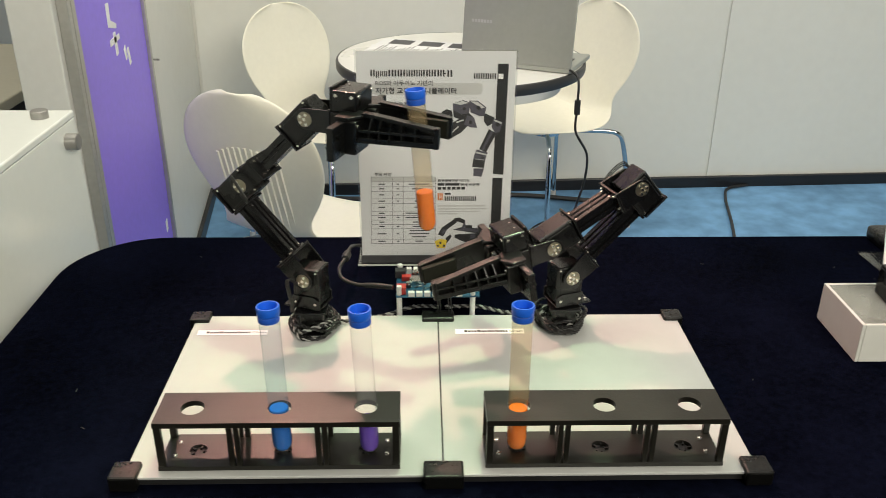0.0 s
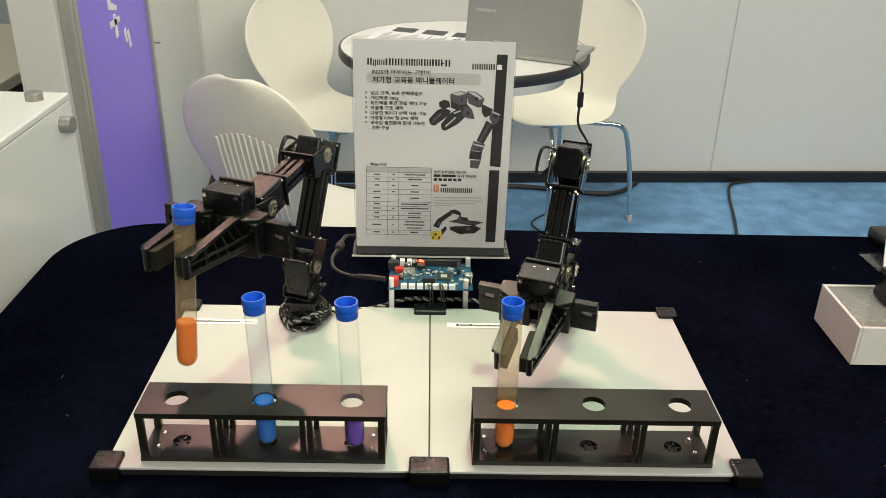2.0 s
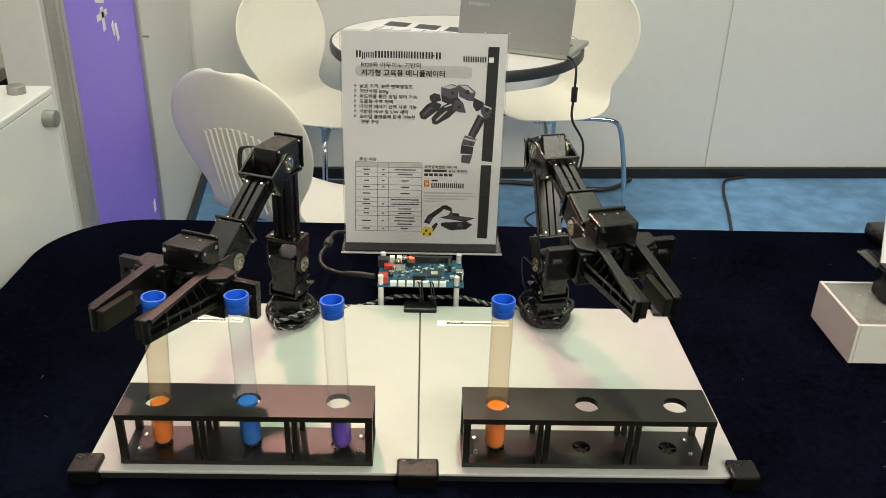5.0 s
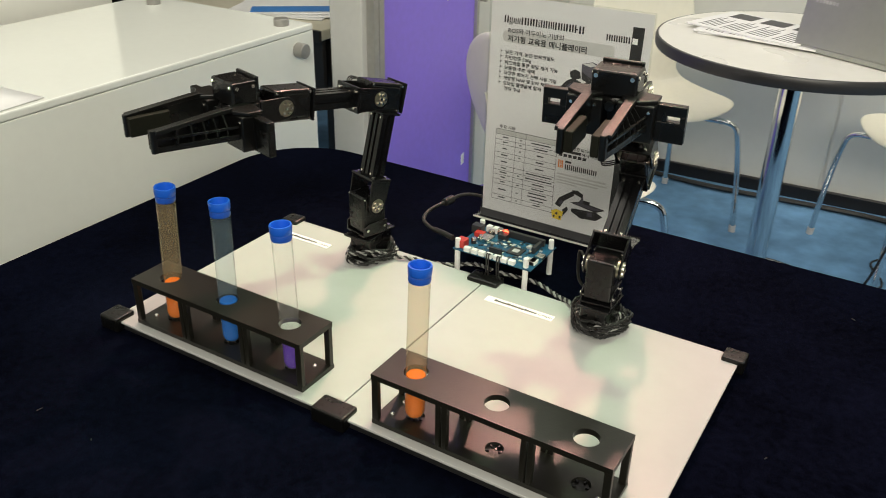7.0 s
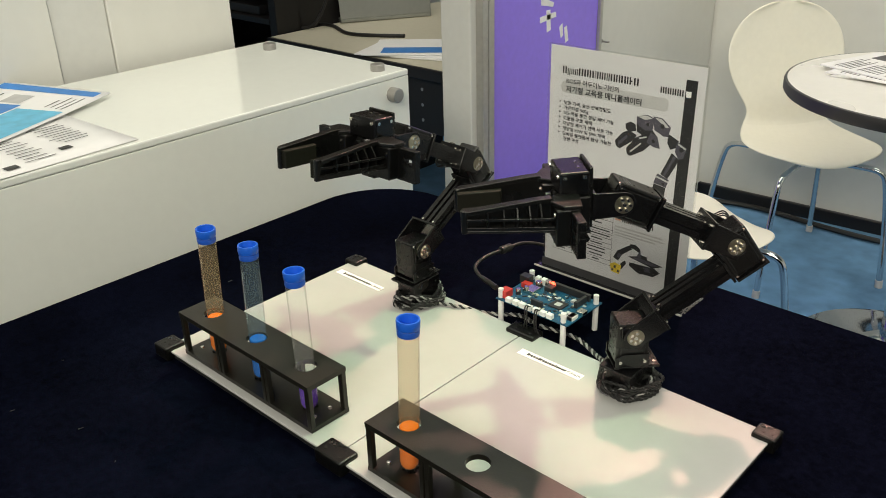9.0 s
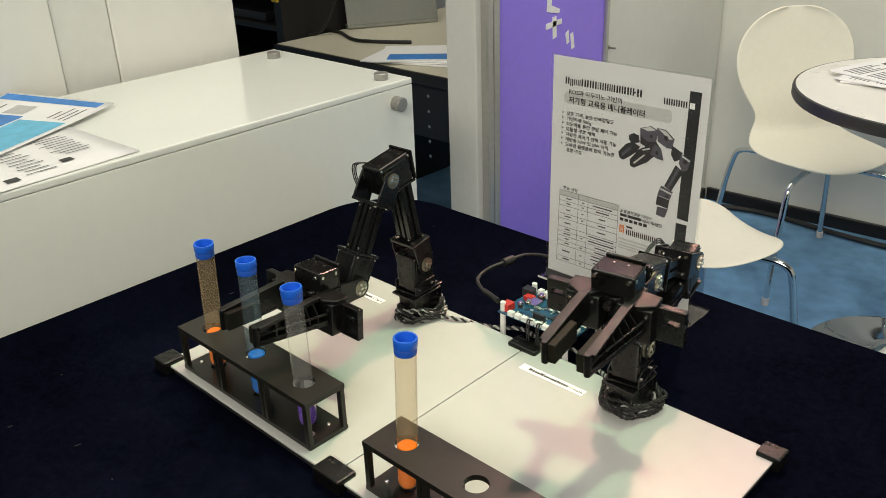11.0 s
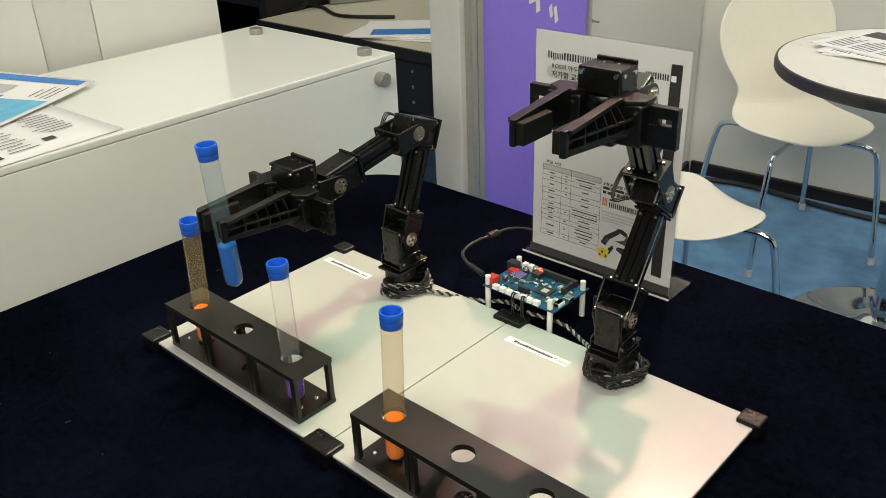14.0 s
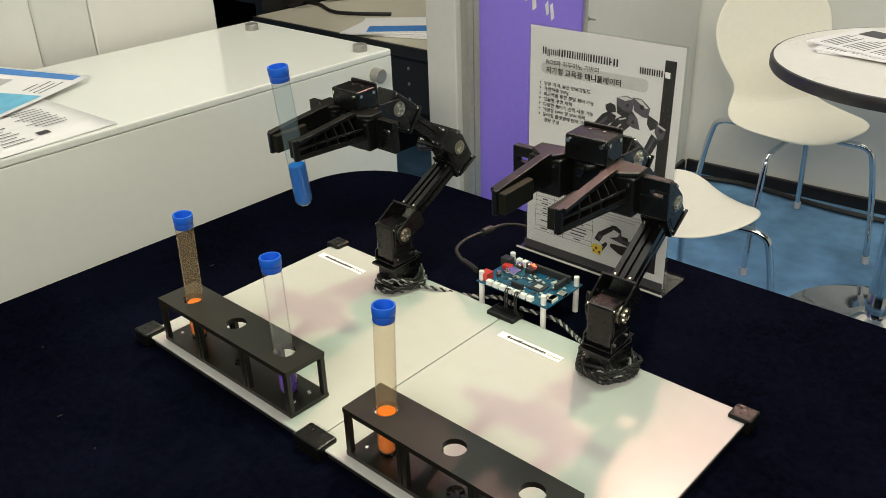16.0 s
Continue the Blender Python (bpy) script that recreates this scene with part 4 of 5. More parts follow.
    # picture of a wheeled carrier with an arm
    flat([grid([(x, y + 645) for x, y in q]) for q in (
        [(545, 345), (600, 328), (736, 344), (682, 366)],
        [(556, 372), (690, 364), (722, 380), (688, 408), (600, 412), (552, 388)],
        [(612, 318), (650, 320), (650, 336), (608, 334)],
        [(552, 280), (582, 276), (612, 292), (606, 310), (575, 300), (550, 298)],
        [(548, 288), (566, 304), (505, 350), (488, 330)],
        [(486, 328), (512, 345), (492, 382), (462, 372)],
        [(505, 392), (530, 370), (538, 384), (510, 425)])], M_INK_MID, d=0.0002)
    flat([grid([(x, y + 645) for x, y in q]) for q in ([(590, 334), (612, 296), (616, 334)], [(560, 346), (604, 334), (716, 346), (676, 358)], [(640, 372), (668, 370), (668, 392), (640, 396)], [(492, 340), (508, 348), (494, 370), (482, 362)])], M_INK_SLATE, d=0.0003)
    flat([disc(616, 645 + 396, 19), disc(692, 645 + 386, 13), disc(560, 645 + 288, 6), disc(580, 645 + 378, 10)], M_INK, d=0.0004)
    flat([grid([(x, y + 645) for x, y in q]) for q in ([(445, 410), (472, 396), (512, 402), (502, 450), (456, 446)],)], M_INK_YELLOW, d=0.0003)
    flat([grid([(x, y + 645) for x, y in q]) for q in ([(470, 412), (482, 410), (482, 424), (470, 424)], [(490, 428), (502, 428), (500, 442), (490, 440)], [(458, 430), (468, 430), (468, 440), (458, 440)])], M_INK_GREY, d=0.0005)
    part("strip", box(B(), -0.001, w + 0.001, -0.0040, -0.0029, 0.0, 0.0112, m=tilt), M_INK_GREY, t, "dark grey strip along the sheet's foot")


sign()


def controller():
    t = thing("controller_board", "blue controller circuit board on white nylon posts with a red light", "circuit board", pose(0.0, 0.976, TOP))
    z = 0.0345
    pcb = part("circuit_board", box(B(), -0.0525, 0.0525, -0.0355, 0.0365, z, z + 0.0016, 0.0003), M_PCB, t)
    for x, y in ((-0.0485, 0.0315), (0.0485, 0.0290), (-0.0485, -0.0300), (0.0440, -0.0310)):
        bm = B()
        cyl(bm, (x, y, 0.001), (x, y, z - 0.0002), 0.0034, 14)
        cyl(bm, (x, y, z + 0.0018), (x, y, z + 0.0135), 0.0033, 14)
        part("post", bm, M_NYLON, t, "white nylon standoff")
    zt = z + 0.0017
    bits = [("chip", (0.008, 0.026, -0.012, 0.006, 0, 0.0018), M_CHIP), ("chip_label", (0.013, 0.021, -0.007, 0.001, 0.0018, 0.002), M_INK_PALE),
            ("pin_header", (-0.012, 0.040, 0.027, 0.0315, 0, 0.0085), M_CHIP), ("pin_header", (-0.010, 0.006, -0.022, -0.018, 0, 0.0075), M_CHIP), ("pin_header", (0.034, 0.038, 0.004, 0.026, 0, 0.008), M_CHIP),
            ("terminal", (-0.0515, -0.040, -0.031, -0.018, 0, 0.0095), M_RED), ("terminal", (-0.046, -0.034, 0.006, 0.015, 0, 0.0060), M_RED), ("power_jack", (-0.0545, -0.041, 0.014, 0.025, 0, 0.0105), M_CHIP),
            ("usb_socket", (0.044, 0.0535, -0.006, 0.004, 0, 0.004), M_STEEL), ("shield", (-0.036, -0.020, -0.004, 0.012, 0, 0.0055), M_STEEL), ("silk_mark", (-0.014, -0.001, 0.006, 0.009, 0, 0.0002), M_NYLON), ("silk_mark", (0.002, 0.008, 0.010, 0.0115, 0, 0.0002), M_NYLON),
            ("power_block", (-0.018, -0.007, 0.016, 0.026, 0, 0.006), M_CHIP), ("button", (0.036, 0.041, -0.016, -0.011, 0, 0.0035), M_INK_PALE), ("button", (0.0245, 0.0295, 0.012, 0.017, 0, 0.0035), M_INK_PALE)]
    for nm, (a, b, c, d, e, f), mt in bits:
        part(nm, box(B(), a, b, c, d, zt + e, zt + f, 0.0003), mt, pcb)
    for x in (-0.037, -0.027, -0.017, -0.007, 0.003, 0.013, 0.023):
        part("white_socket", box(B(), x, x + 0.0078, -0.0365, -0.0305, zt, zt + 0.0058, 0.0004), M_NYLON, pcb)
    for x in (0.047, 0.0475):
        part("white_socket", box(B(), x - 0.004, x + 0.004, -0.024, -0.012, zt, zt + 0.005, 0.0004), M_NYLON, pcb)
    for x in (-0.040, -0.031):
        part("white_socket", box(B(), x, x + 0.0065, 0.026, 0.033, zt, zt + 0.0078, 0.0004), M_NYLON, pcb)
    for x, y, r_ in ((-0.029, 0.020, 0.0040), (-0.021, 0.029, 0.0040), (-0.037, -0.011, 0.0032), (-0.033, 0.000, 0.0028)):
        part("capacitor", lathe(B(), [(r_, 0), (r_, 0.0068), (r_ * 0.85, 0.0078), (0.0001, 0.0078)], 18), M_STEEL, pcb, smooth=True, m=pose(x, y, zt))
        part("capacitor_sleeve", lathe(B(), [(r_ * 1.03, 0.0004), (r_ * 1.03, 0.0046)], 18, close=False), M_CHIP, pcb, smooth=True, m=pose(x, y, zt))
    rg = random.Random(3)
    for _ in range(130):
        x, y = rg.uniform(-0.036, 0.044), rg.uniform(-0.026, 0.024)
        a, b = rg.choice(((0.0012, 0.0007), (0.0007, 0.0012), (0.0018, 0.0014), (0.0008, 0.0006)))
        part("chip_part", box(B(), x - a, x + a, y - b, y + b, zt, zt + 0.0009), rg.choice((M_CHIP, M_CHIP, M_STEEL, M_INK_PALE, M_DESK)), pcb)
    part("light", box(B(), -0.0155, -0.0085, 0.0265, 0.0305, zt + 0.0060, zt + 0.0082, 0.0006), M_LED, pcb, "lit red indicator")
    wires = B()
    for k, x in enumerate((-0.004, -0.001, 0.010, 0.013)):
        sweep(wires, smooth_path([(x, -0.034, zt + 0.005), (x + 0.002, -0.043, zt + 0.008), (x + 0.004, -0.046, 0.024), (x - 0.004 + 0.004 * k, -0.040, 0.010)], 8), 0.0009, 6)
    part("lead", wires, M_CABLE, pcb, "black leads hanging from the sockets", smooth=True)
    return t


controller()

lead = thing("power_lead", "black power lead with a ferrite bead on the cloth", "cable")
part("lead", sweep(B(), smooth_path([(0.02, 1.19, TOP + 0.006), (-0.06, 1.150, TOP + 0.008), (-0.112, 1.118, TOP + 0.024), (-0.120, 1.080, TOP + 0.038), (-0.1225, 1.046, TOP + 0.041), (-0.129, 1.012, TOP + 0.040), (-0.122, 0.984, TOP + 0.039), (-0.102, 0.968, TOP + 0.039), (-0.085, 0.958, TOP + 0.043)], 10), 0.0024, 10), M_CABLE, lead, smooth=True)
part("ferrite", lathe(B(), [(0.0024, -0.010), (0.0052, -0.009), (0.0058, -0.004), (0.0058, 0.004), (0.0052, 0.009), (0.0024, 0.010)], 16), M_CABLE, lead, "ferrite bead", smooth=True, m=Matrix.Translation((-0.1225, 1.047, TOP + 0.041)) @ pose(0, 0, 0, 88, 0, -5))
part("plug", sweep(B(), [(-0.092, 0.962, TOP + 0.041), (-0.086, 0.9585, TOP + 0.0428), (-0.074, 0.953, TOP + 0.0450), (-0.056, 0.946, TOP + 0.0462)], 0.0034, 12), M_CABLE, lead, "moulded plug", smooth=True)
for pts in ([(-0.126, 0.912, BOARD + 0.004), (-0.100, 0.922, BOARD + 0.003), (-0.070, 0.945, TOP + 0.006), (-0.030, 0.958, TOP + 0.012), (0.0, 0.944, TOP + 0.020)],
            [(0.010, 0.946, TOP + 0.018), (0.050, 0.962, TOP + 0.010), (0.085, 0.950, TOP + 0.008), (0.110, 0.930, BOARD + 0.005), (0.130, 0.915, BOARD + 0.006)]):
    bc = thing("bus_cable", "twisted black and grey cable between arm and controller", "cable")
    a_, b_ = B(), B()
    twisted(a_, b_, pts, 0.0015, 0.012)
    part("black_strand", a_, M_CABLE, bc, smooth=True)
    part("grey_strand", b_, M_CABLE_GREY, bc, smooth=True)

# clear block with a small servo, and the card stand beyond it
block = thing("acrylic_block", "clear and frosted acrylic display block on the cloth", "display block", pose(0.489, 0.840, TOP + 0.0006))
part("wall", box(B(), 0, 0.004, 0, 0.105, 0, 0.050, 0.0006), M_FROST, block)
part("wall", box(B(), 0.0042, 0.140, 0, 0.004, 0, 0.050, 0.0006), M_FROST, block)
part("wall", box(B(), 0.0042, 0.140, 0.101, 0.105, 0, 0.050, 0.0006), M_FROST, block)
part("wall", box(B(), 0.1402, 0.144, 0, 0.105, 0, 0.050, 0.0006), M_FROST, block)
part("top", box(B(), 0.0042, 0.1398, 0.0042, 0.1008, 0.0462, 0.0492, 0.0004), clear("clear_block_top", (0.75, 0.78, 0.75), body=0.35, body_colour=(0.45, 0.47, 0.44)), block, "glossy clear top")
for sx_, sy_ in ((0.556, 0.905), (0.606, 0.925)):
    servo = thing("servo_motor", "small black servo motor on the acrylic block", "servo", pose(sx_, sy_, TOP + 0.0506))
    part("body", box(B(), -0.015, 0.030, -0.017, 0.017, 0, 0.036, 0.002), M_BLACK, servo)
    part("top_plate", box(B(), -0.014, 0.029, -0.016, 0.016, 0.0362, 0.0385, 0.001), M_PRINT, servo)
    sc = B()
    for x in (-0.010, 0.026):
        for z in (0.006, 0.030):
            cyl(sc, (x, -0.0168, z), (x, -0.0182, z), 0.0018, 8)
    pieces("screw", sc, M_STEEL, servo)
card = thing("card_stand", "white printed card leaning on an acrylic stand", "sign", pose(0.640, 1.075, TOP + 0.001, 0, 0, 4))
part("card", box(B(), 0, 0.21, 0, 0.0015, 0.003, 0.30, m=pose(0, 0, 0, -14, 0, 0)), M_PAPER, card)
part("foot", box(B(), -0.004, 0.214, -0.004, 0.06, 0, 0.003, 0.001), M_ACRYL, card)
bm = B()
for k in range(5):
    box(bm, 0.030, 0.09 + 0.02 * (k % 3), -0.0006, -0.0002, 0.10 + 0.022 * k, 0.106 + 0.022 * k, m=pose(0, 0, 0, -14, 0, 0))
part("print", bm, M_INK_GREY, card)
pad = thing("black_case", "flat black case lying at the back of the cloth", "case", pose(0.715, 1.150, TOP + 0.0006))
part("shell", box(B(), -0.045, 0.25, -0.035, 0.045, 0, 0.022, 0.006), M_PRINT, pad, smooth=True)


# ---------------------------------------------------------------- white cabinet with leaflets
def cabinet():
    t = thing("white_cabinet", "glossy white low cabinet with grey panel studs", "cabinet")
    x0, x1, y0, y1 = -0.975, -0.566, 0.05, 1.315
    part("body", box(B(), x0 + 0.004, x1 - 0.006, y0, y1 - 0.003, FLOOR, CAB - 0.012, 0.002), M_CABINET, t)
    part("front_panel", box(B(), x1 - 0.0055, x1, y0, y1, FLOOR + 0.01, CAB - 0.0118, 0.0012), M_CABINET, t, "glossy white front panel")
    part("top_panel", box(B(), x0, x1 + 0.0005, y0, y1, CAB - 0.0115, CAB, 0.0025), M_CABINET, t, "glossy white top panel")
    for p, q in (((x1, 1.272, 0.880), (x1 + 0.017, 1.272, 0.880)), ((-0.600, 1.272, CAB), (-0.600, 1.272, CAB + 0.011)), ((-0.905, 1.262, CAB), (-0.905, 1.262, CAB + 0.011))):
        bm = cyl(B(), p, q, 0.0130, 28)
        d = (Vector(q) - Vector(p)).normalized()
        cyl(bm, Vector(q), Vector(q) + d * 0.0012, 0.0130, 28, 0.0117)
        part("stud", bm, M_KNOB, t, "round satin metal stud", smooth=True)


cabinet()


def leaflet(label, m, blue):
    t = thing("leaflet", label, "leaflet", m, "leaflets on the cabinet")
    bm = B()
    n = 10
    L_, W_ = 0.297, 0.21
    grid = [[bm.verts.new((L_ * i / n, W_ * j / 4, 0.0008 + (0.012 * (i / n) ** 4 if blue else 0.0) * (0.3 + 0.7 * j / 4))) for j in range(5)] for i in range(n + 1)]
    for i in range(n):
        for j in range(4):
            bm.faces.new((grid[i][j], grid[i + 1][j], grid[i + 1][j + 1], grid[i][j + 1]))
    sh_ = part("sheet", bm, M_PAPER, t, smooth=True)
    sh_.modifiers.new("thickness", "SOLIDIFY").thickness = 0.0008
    def ink(rects, mat):
        def hz(x, y):
            return 0.0022 + (0.012 * (x / L_) ** 4 if blue else 0.0) * (0.3 + 0.7 * y / W_)
        for x0, x1, y0, y1 in rects:
            b2 = B()
            for i in range(6):
                a, c = x0 + (x1 - x0) * i / 6, x0 + (x1 - x0) * (i + 1) / 6
                b2.faces.new([b2.verts.new((x, y, hz(x, y))) for x, y in ((a, y0), (c, y0), (c, y1), (a, y1))])
            part("print", b2, mat, sh_)

    if blue:
        ink([(0.268, 0.290, 0.012, 0.205), (0.150, 0.205, 0.100, 0.205)], M_INK_BLUE)
        ink([(0.004, 0.190, 0.008, 0.095), (0.004, 0.145, 0.100, 0.205)], M_INK_CYAN)
        ink([(0.212, 0.250, 0.11, 0.15)], M_INK_PALE)
        ink([(0.200, 0.258, 0.020, 0.0225), (0.200, 0.250, 0.030, 0.0325), (0.205, 0.256, 0.042, 0.0445), (0.205, 0.24, 0.054, 0.0565), (0.215, 0.25, 0.17, 0.173)], M_INK_GREY)
    else:
        ink([(0.205, 0.222, 0.040, 0.054), (0.120, 0.138, 0.018, 0.034), (0.060, 0.085, 0.022, 0.040)], M_INK_MID)
        bars = []
        for k in range(9):
            bars.append((0.226 - 0.006 * (k % 3), 0.262 + 0.004 * (k % 2), 0.070 + 0.011 * k, 0.0725 + 0.011 * k))
            bars.append((0.150 + 0.004 * (k % 2), 0.192 - 0.005 * (k % 3), 0.030 + 0.013 * k, 0.0325 + 0.013 * k))
            bars.append((0.022, 0.100 - 0.008 * (k % 4), 0.060 + 0.013 * k, 0.0625 + 0.013 * k))
        ink(bars, M_INK_GREY)
    return t


leaflet("white leaflet with dark print hanging over the cabinet's edge", pose(-0.560, 0.490, CAB + 0.0012, 0, 0, 93), False)
leaflet("blue and white leaflet lying across another", pose(-0.684, 0.606, CAB + 0.0052, 0, 0, 116), True)
leaflet("blue and white leaflet lying under another", pose(-0.772, 0.560, CAB + 0.0026, 0, 0, 127), True)

# ---------------------------------------------------------------- desk of the next booth
desk = thing("side_desk", "dark desk with a beige top behind the pillar", "desk")
part("top", box(B(), -1.83, -1.05, 1.93, 2.75, 0.690, 0.720, 0.004), M_DESK, desk)
part("top_edge", box(B(), -1.83, -1.048, 1.918, 1.9295, 0.688, 0.7195, 0.002), M_DESK_DARK, desk)
part("front_panel", box(B(), -1.77, -1.06, 1.945, 1.960, FLOOR + 0.44, 0.688, 0.002), M_DESK_DARK, desk, "dark perforated front panel")
for x in (-1.82, -1.10):
    part("leg", box(B(), x, x + 0.04, 2.0, 2.7, FLOOR, 0.688, 0.003), M_DESK_DARK, desk)
holes_ = B()
for i in range(6):
    for j in range(5):
        cyl(holes_, (-1.70 + i * 0.11, 1.9448, 0.47 + j * 0.045), (-1.70 + i * 0.11, 1.9440, 0.47 + j * 0.045), 0.005, 8)
pieces("panel_hole", holes_, M_KNOB, desk)


def laptop(name, label, m, w, d, open_deg, lid_mat, brand=True):
    t = thing(name, label, "laptop", m)
    part("base", box(B(), -w / 2, w / 2, 0, d, 0.001, 0.014, 0.003), lid_mat, t)
    part("keyboard", box(B(), -w * 0.43, w * 0.43, 0.03, d * 0.60, 0.0142, 0.0152), M_LAPTOP_DARK, t)
    lid = part("lid", box(B(), -w / 2, w / 2, -0.004, 0.003, 0.0, d * 1.0, 0.0025), lid_mat, t, "open lid, its back to the aisle", m=pose(0, 0.004, 0.013, 90 - open_deg + 0.0, 0, 0))
    part("screen", box(B(), -w * 0.46, w * 0.46, 0.0032, 0.0036, 0.015, d * 0.96), M_LAPTOP_DARK, lid)
    if brand:
        bm = B()
        for k in range(7):
            box(bm, -w * 0.42 + k * 0.0082, -w * 0.42 + k * 0.0082 + 0.0062, -0.0044, -0.0041, d * 0.50, d * 0.50 + 0.0075)
        part("maker_mark", bm, M_INK_PALE, lid)
    return t


laptop("grey_laptop", "open grey metal laptop on the round table", pose(0.221, 2.188, 0.7775, 0, 0, -25), 0.300, 0.19, 98, M_LAPTOP)
laptop("side_laptop", "open silver laptop on the dark desk", pose(-1.72, 2.36, 0.7205, 0, 0, 60), 0.33, 0.23, 105, M_LAPTOP, False)
mon = thing("dark_shelf", "dark shelving unit with flat boxes beside the desk", "shelf", pose(-2.30, 2.25, FLOOR))
for x in (-0.46, 0.42):
    part("side", box(B(), x, x + 0.04, -0.28, 0.20, 0, 1.6, 0.004), M_DESK_DARK, mon)
part("back", box(B(), -0.42, 0.42, 0.18, 0.20, 0, 1.6), M_DESK_DARK, mon)
for z in (0.10, 0.42, 0.66, 0.86, 1.2):
    part("shelf", box(B(), -0.42, 0.42, -0.28, 0.18, z, z + 0.02, 0.002), M_DESK_DARK, mon)
part("flat_box", box(B(), -0.10, 0.34, -0.26, 0.05, 0.682, 0.712, 0.003), M_CHIP, mon, "flat dark box")
part("tag", box(B(), 0.425, 0.455, -0.290, -0.281, 0.76, 0.90, 0.002), M_YELLOW, mon, "yellow tag")
for k, pts in enumerate(([(-1.95, 2.10, 0.726), (-1.80, 2.16, 0.726), (-1.62, 2.10, 0.726), (-1.45, 2.18, 0.726)], [(-1.98, 2.2, 0.726), (-1.9, 2.12, 0.76), (-1.86, 2.2, 0.90), (-1.84, 2.3, 1.0)], [(-1.9, 2.05, 0.726), (-1.8, 2.1, 0.74), (-1.78, 2.2, 0.9), (-1.75, 2.3, 0.98)])):
    single("desk_cable", sweep(B(), smooth_path(pts, 8), 0.006, 8), M_CABLE, "black cable on the beige desk", "cable", smooth=True)
brochure = thing("brochure_pile", "blue and white brochures at the desk's edge", "brochures", pose(-1.28, 2.03, 0.7206, 0, 0, 20))
for k in range(3):
    part("brochure", box(B(), -0.15 + 0.02 * k, 0.15 + 0.02 * k, -0.07, 0.14, 0.001 + 0.004 * k, 0.0042 + 0.004 * k, m=pose(0, 0, 0, 0, 0, 9 * k)), M_PAPER, brochure)
part("print", box(B(), -0.08, 0.16, -0.05, 0.02, 0.0126, 0.0130, m=pose(0, 0, 0, 0, 0, 18)), M_INK_BLUE, brochure)
single("floor_cable", sweep(B(), smooth_path([(-1.15, 1.75, FLOOR + 0.01), (-0.95, 1.60, FLOOR + 0.01), (-0.80, 1.50, FLOOR + 0.01), (-0.62, 1.56, FLOOR + 0.01)], 8), 0.008, 8), M_CABLE_GREY, "grey cable on the blue carpet", "cable", smooth=True)


# ---------------------------------------------------------------- round table, chairs
TABLE = 0.777     # top of the round table


def round_table():
    t = thing("round_table", "round white table with a dark edge on a chrome column", "table", pose(0.088, 2.330, FLOOR))
    h, r = TABLE - FLOOR, 0.337
    part("top", lathe(B(), [(0.0001, h), (r - 0.004, h), (r - 0.003, h - 0.002), (r - 0.003, h - 0.024), (0.0001, h - 0.024)], 72), M_TABLE, t, smooth=True)
    part("edge_band", lathe(B(), [(r - 0.0035, h + 0.0005), (r + 0.001, h - 0.001), (r + 0.003, h - 0.006), (r + 0.003, h - 0.022), (r, h - 0.027), (r - 0.0035, h - 0.027)], 72, close=False), M_EDGE, t, "dark rubber edge", smooth=True)
    part("column", cyl(B(), (0, 0, 0.02), (0, 0, h - 0.03), 0.028, 28), M_CHROME, t, smooth=True)
    part("spider", lathe(B(), [(0.0001, h - 0.0245), (0.12, h - 0.0245), (0.12, h - 0.030), (0.04, h - 0.05), (0.0001, h - 0.05)], 28), M_CHROME, t, smooth=True)
    part("base", lathe(B(), [(0.0001, 0.0), (0.225, 0.0), (0.225, 0.006), (0.20, 0.012), (0.08, 0.022), (0.04, 0.05), (0.0001, 0.05)], 56), M_CHROME, t, "round chrome foot plate", smooth=True)


round_table()
for k, (x, y, a) in enumerate(((-0.005, 2.375, 96), (0.005, 2.345, 82), (-0.015, 2.365, 72))):
    pg = thing("magazine", "white printed magazine lying on the round table", "magazine", pose(x, y, TABLE + 0.0005 + 0.0042 * k, 0, 0, a), "papers on the round table")
    part("sheet", box(B(), -0.105, 0.105, -0.148, 0.148, 0.0004, 0.004, 0.0006), M_PAPER, pg)
    bm = B()
    for j in range(26):
        if j % 7 != 6:
            box(bm, -0.090, 0.022 - 0.012 * (j % 4), -0.132 + 0.010 * j, -0.129 + 0.010 * j, 0.0041, 0.0044)
    for j in range(3):
        box(bm, 0.036, 0.094, -0.125 + 0.088 * j, -0.060 + 0.088 * j, 0.0041, 0.0044)
    part("print", bm, M_INK_GREY, pg)
lc = thing("laptop_cable", "black laptop cable with an inline plug hanging from the table", "cable")
part("lead", sweep(B(), smooth_path([(0.345, 2.150, 0.789), (0.366, 2.105, 0.784), (0.372, 2.085, 0.765), (0.373, 2.085, 0.70), (0.374, 2.085, 0.64), (0.410, 2.10, 0.575), (0.412, 2.11, 0.50), (0.394, 2.11, 0.425), (0.37, 2.14, 0.30), (0.33, 2.24, 0.16), (0.30, 2.34, FLOOR + 0.008), (0.40, 2.55, FLOOR + 0.008), (0.36, 2.70, FLOOR + 0.008), (0.52, 2.86, FLOOR + 0.008)], 8), 0.0032, 8), M_CABLE, lc, smooth=True)
part("plug", cyl(B(), (0.373, 2.085, 0.722), (0.3735, 2.085, 0.686), 0.0078, 12), M_CABLE, lc, "inline plug")
single("wall_cable", sweep(B(), smooth_path([(1.27, 3.13, FLOOR + 0.008), (1.18, 3.09, FLOOR + 0.008), (1.135, 2.98, FLOOR + 0.008), (1.105, 2.85, FLOOR + 0.008), (1.075, 2.72, FLOOR + 0.008), (0.98, 2.36, FLOOR + 0.008)], 8), 0.0055, 8), M_CABLE, "black cable on the blue carpet", "cable", smooth=True)
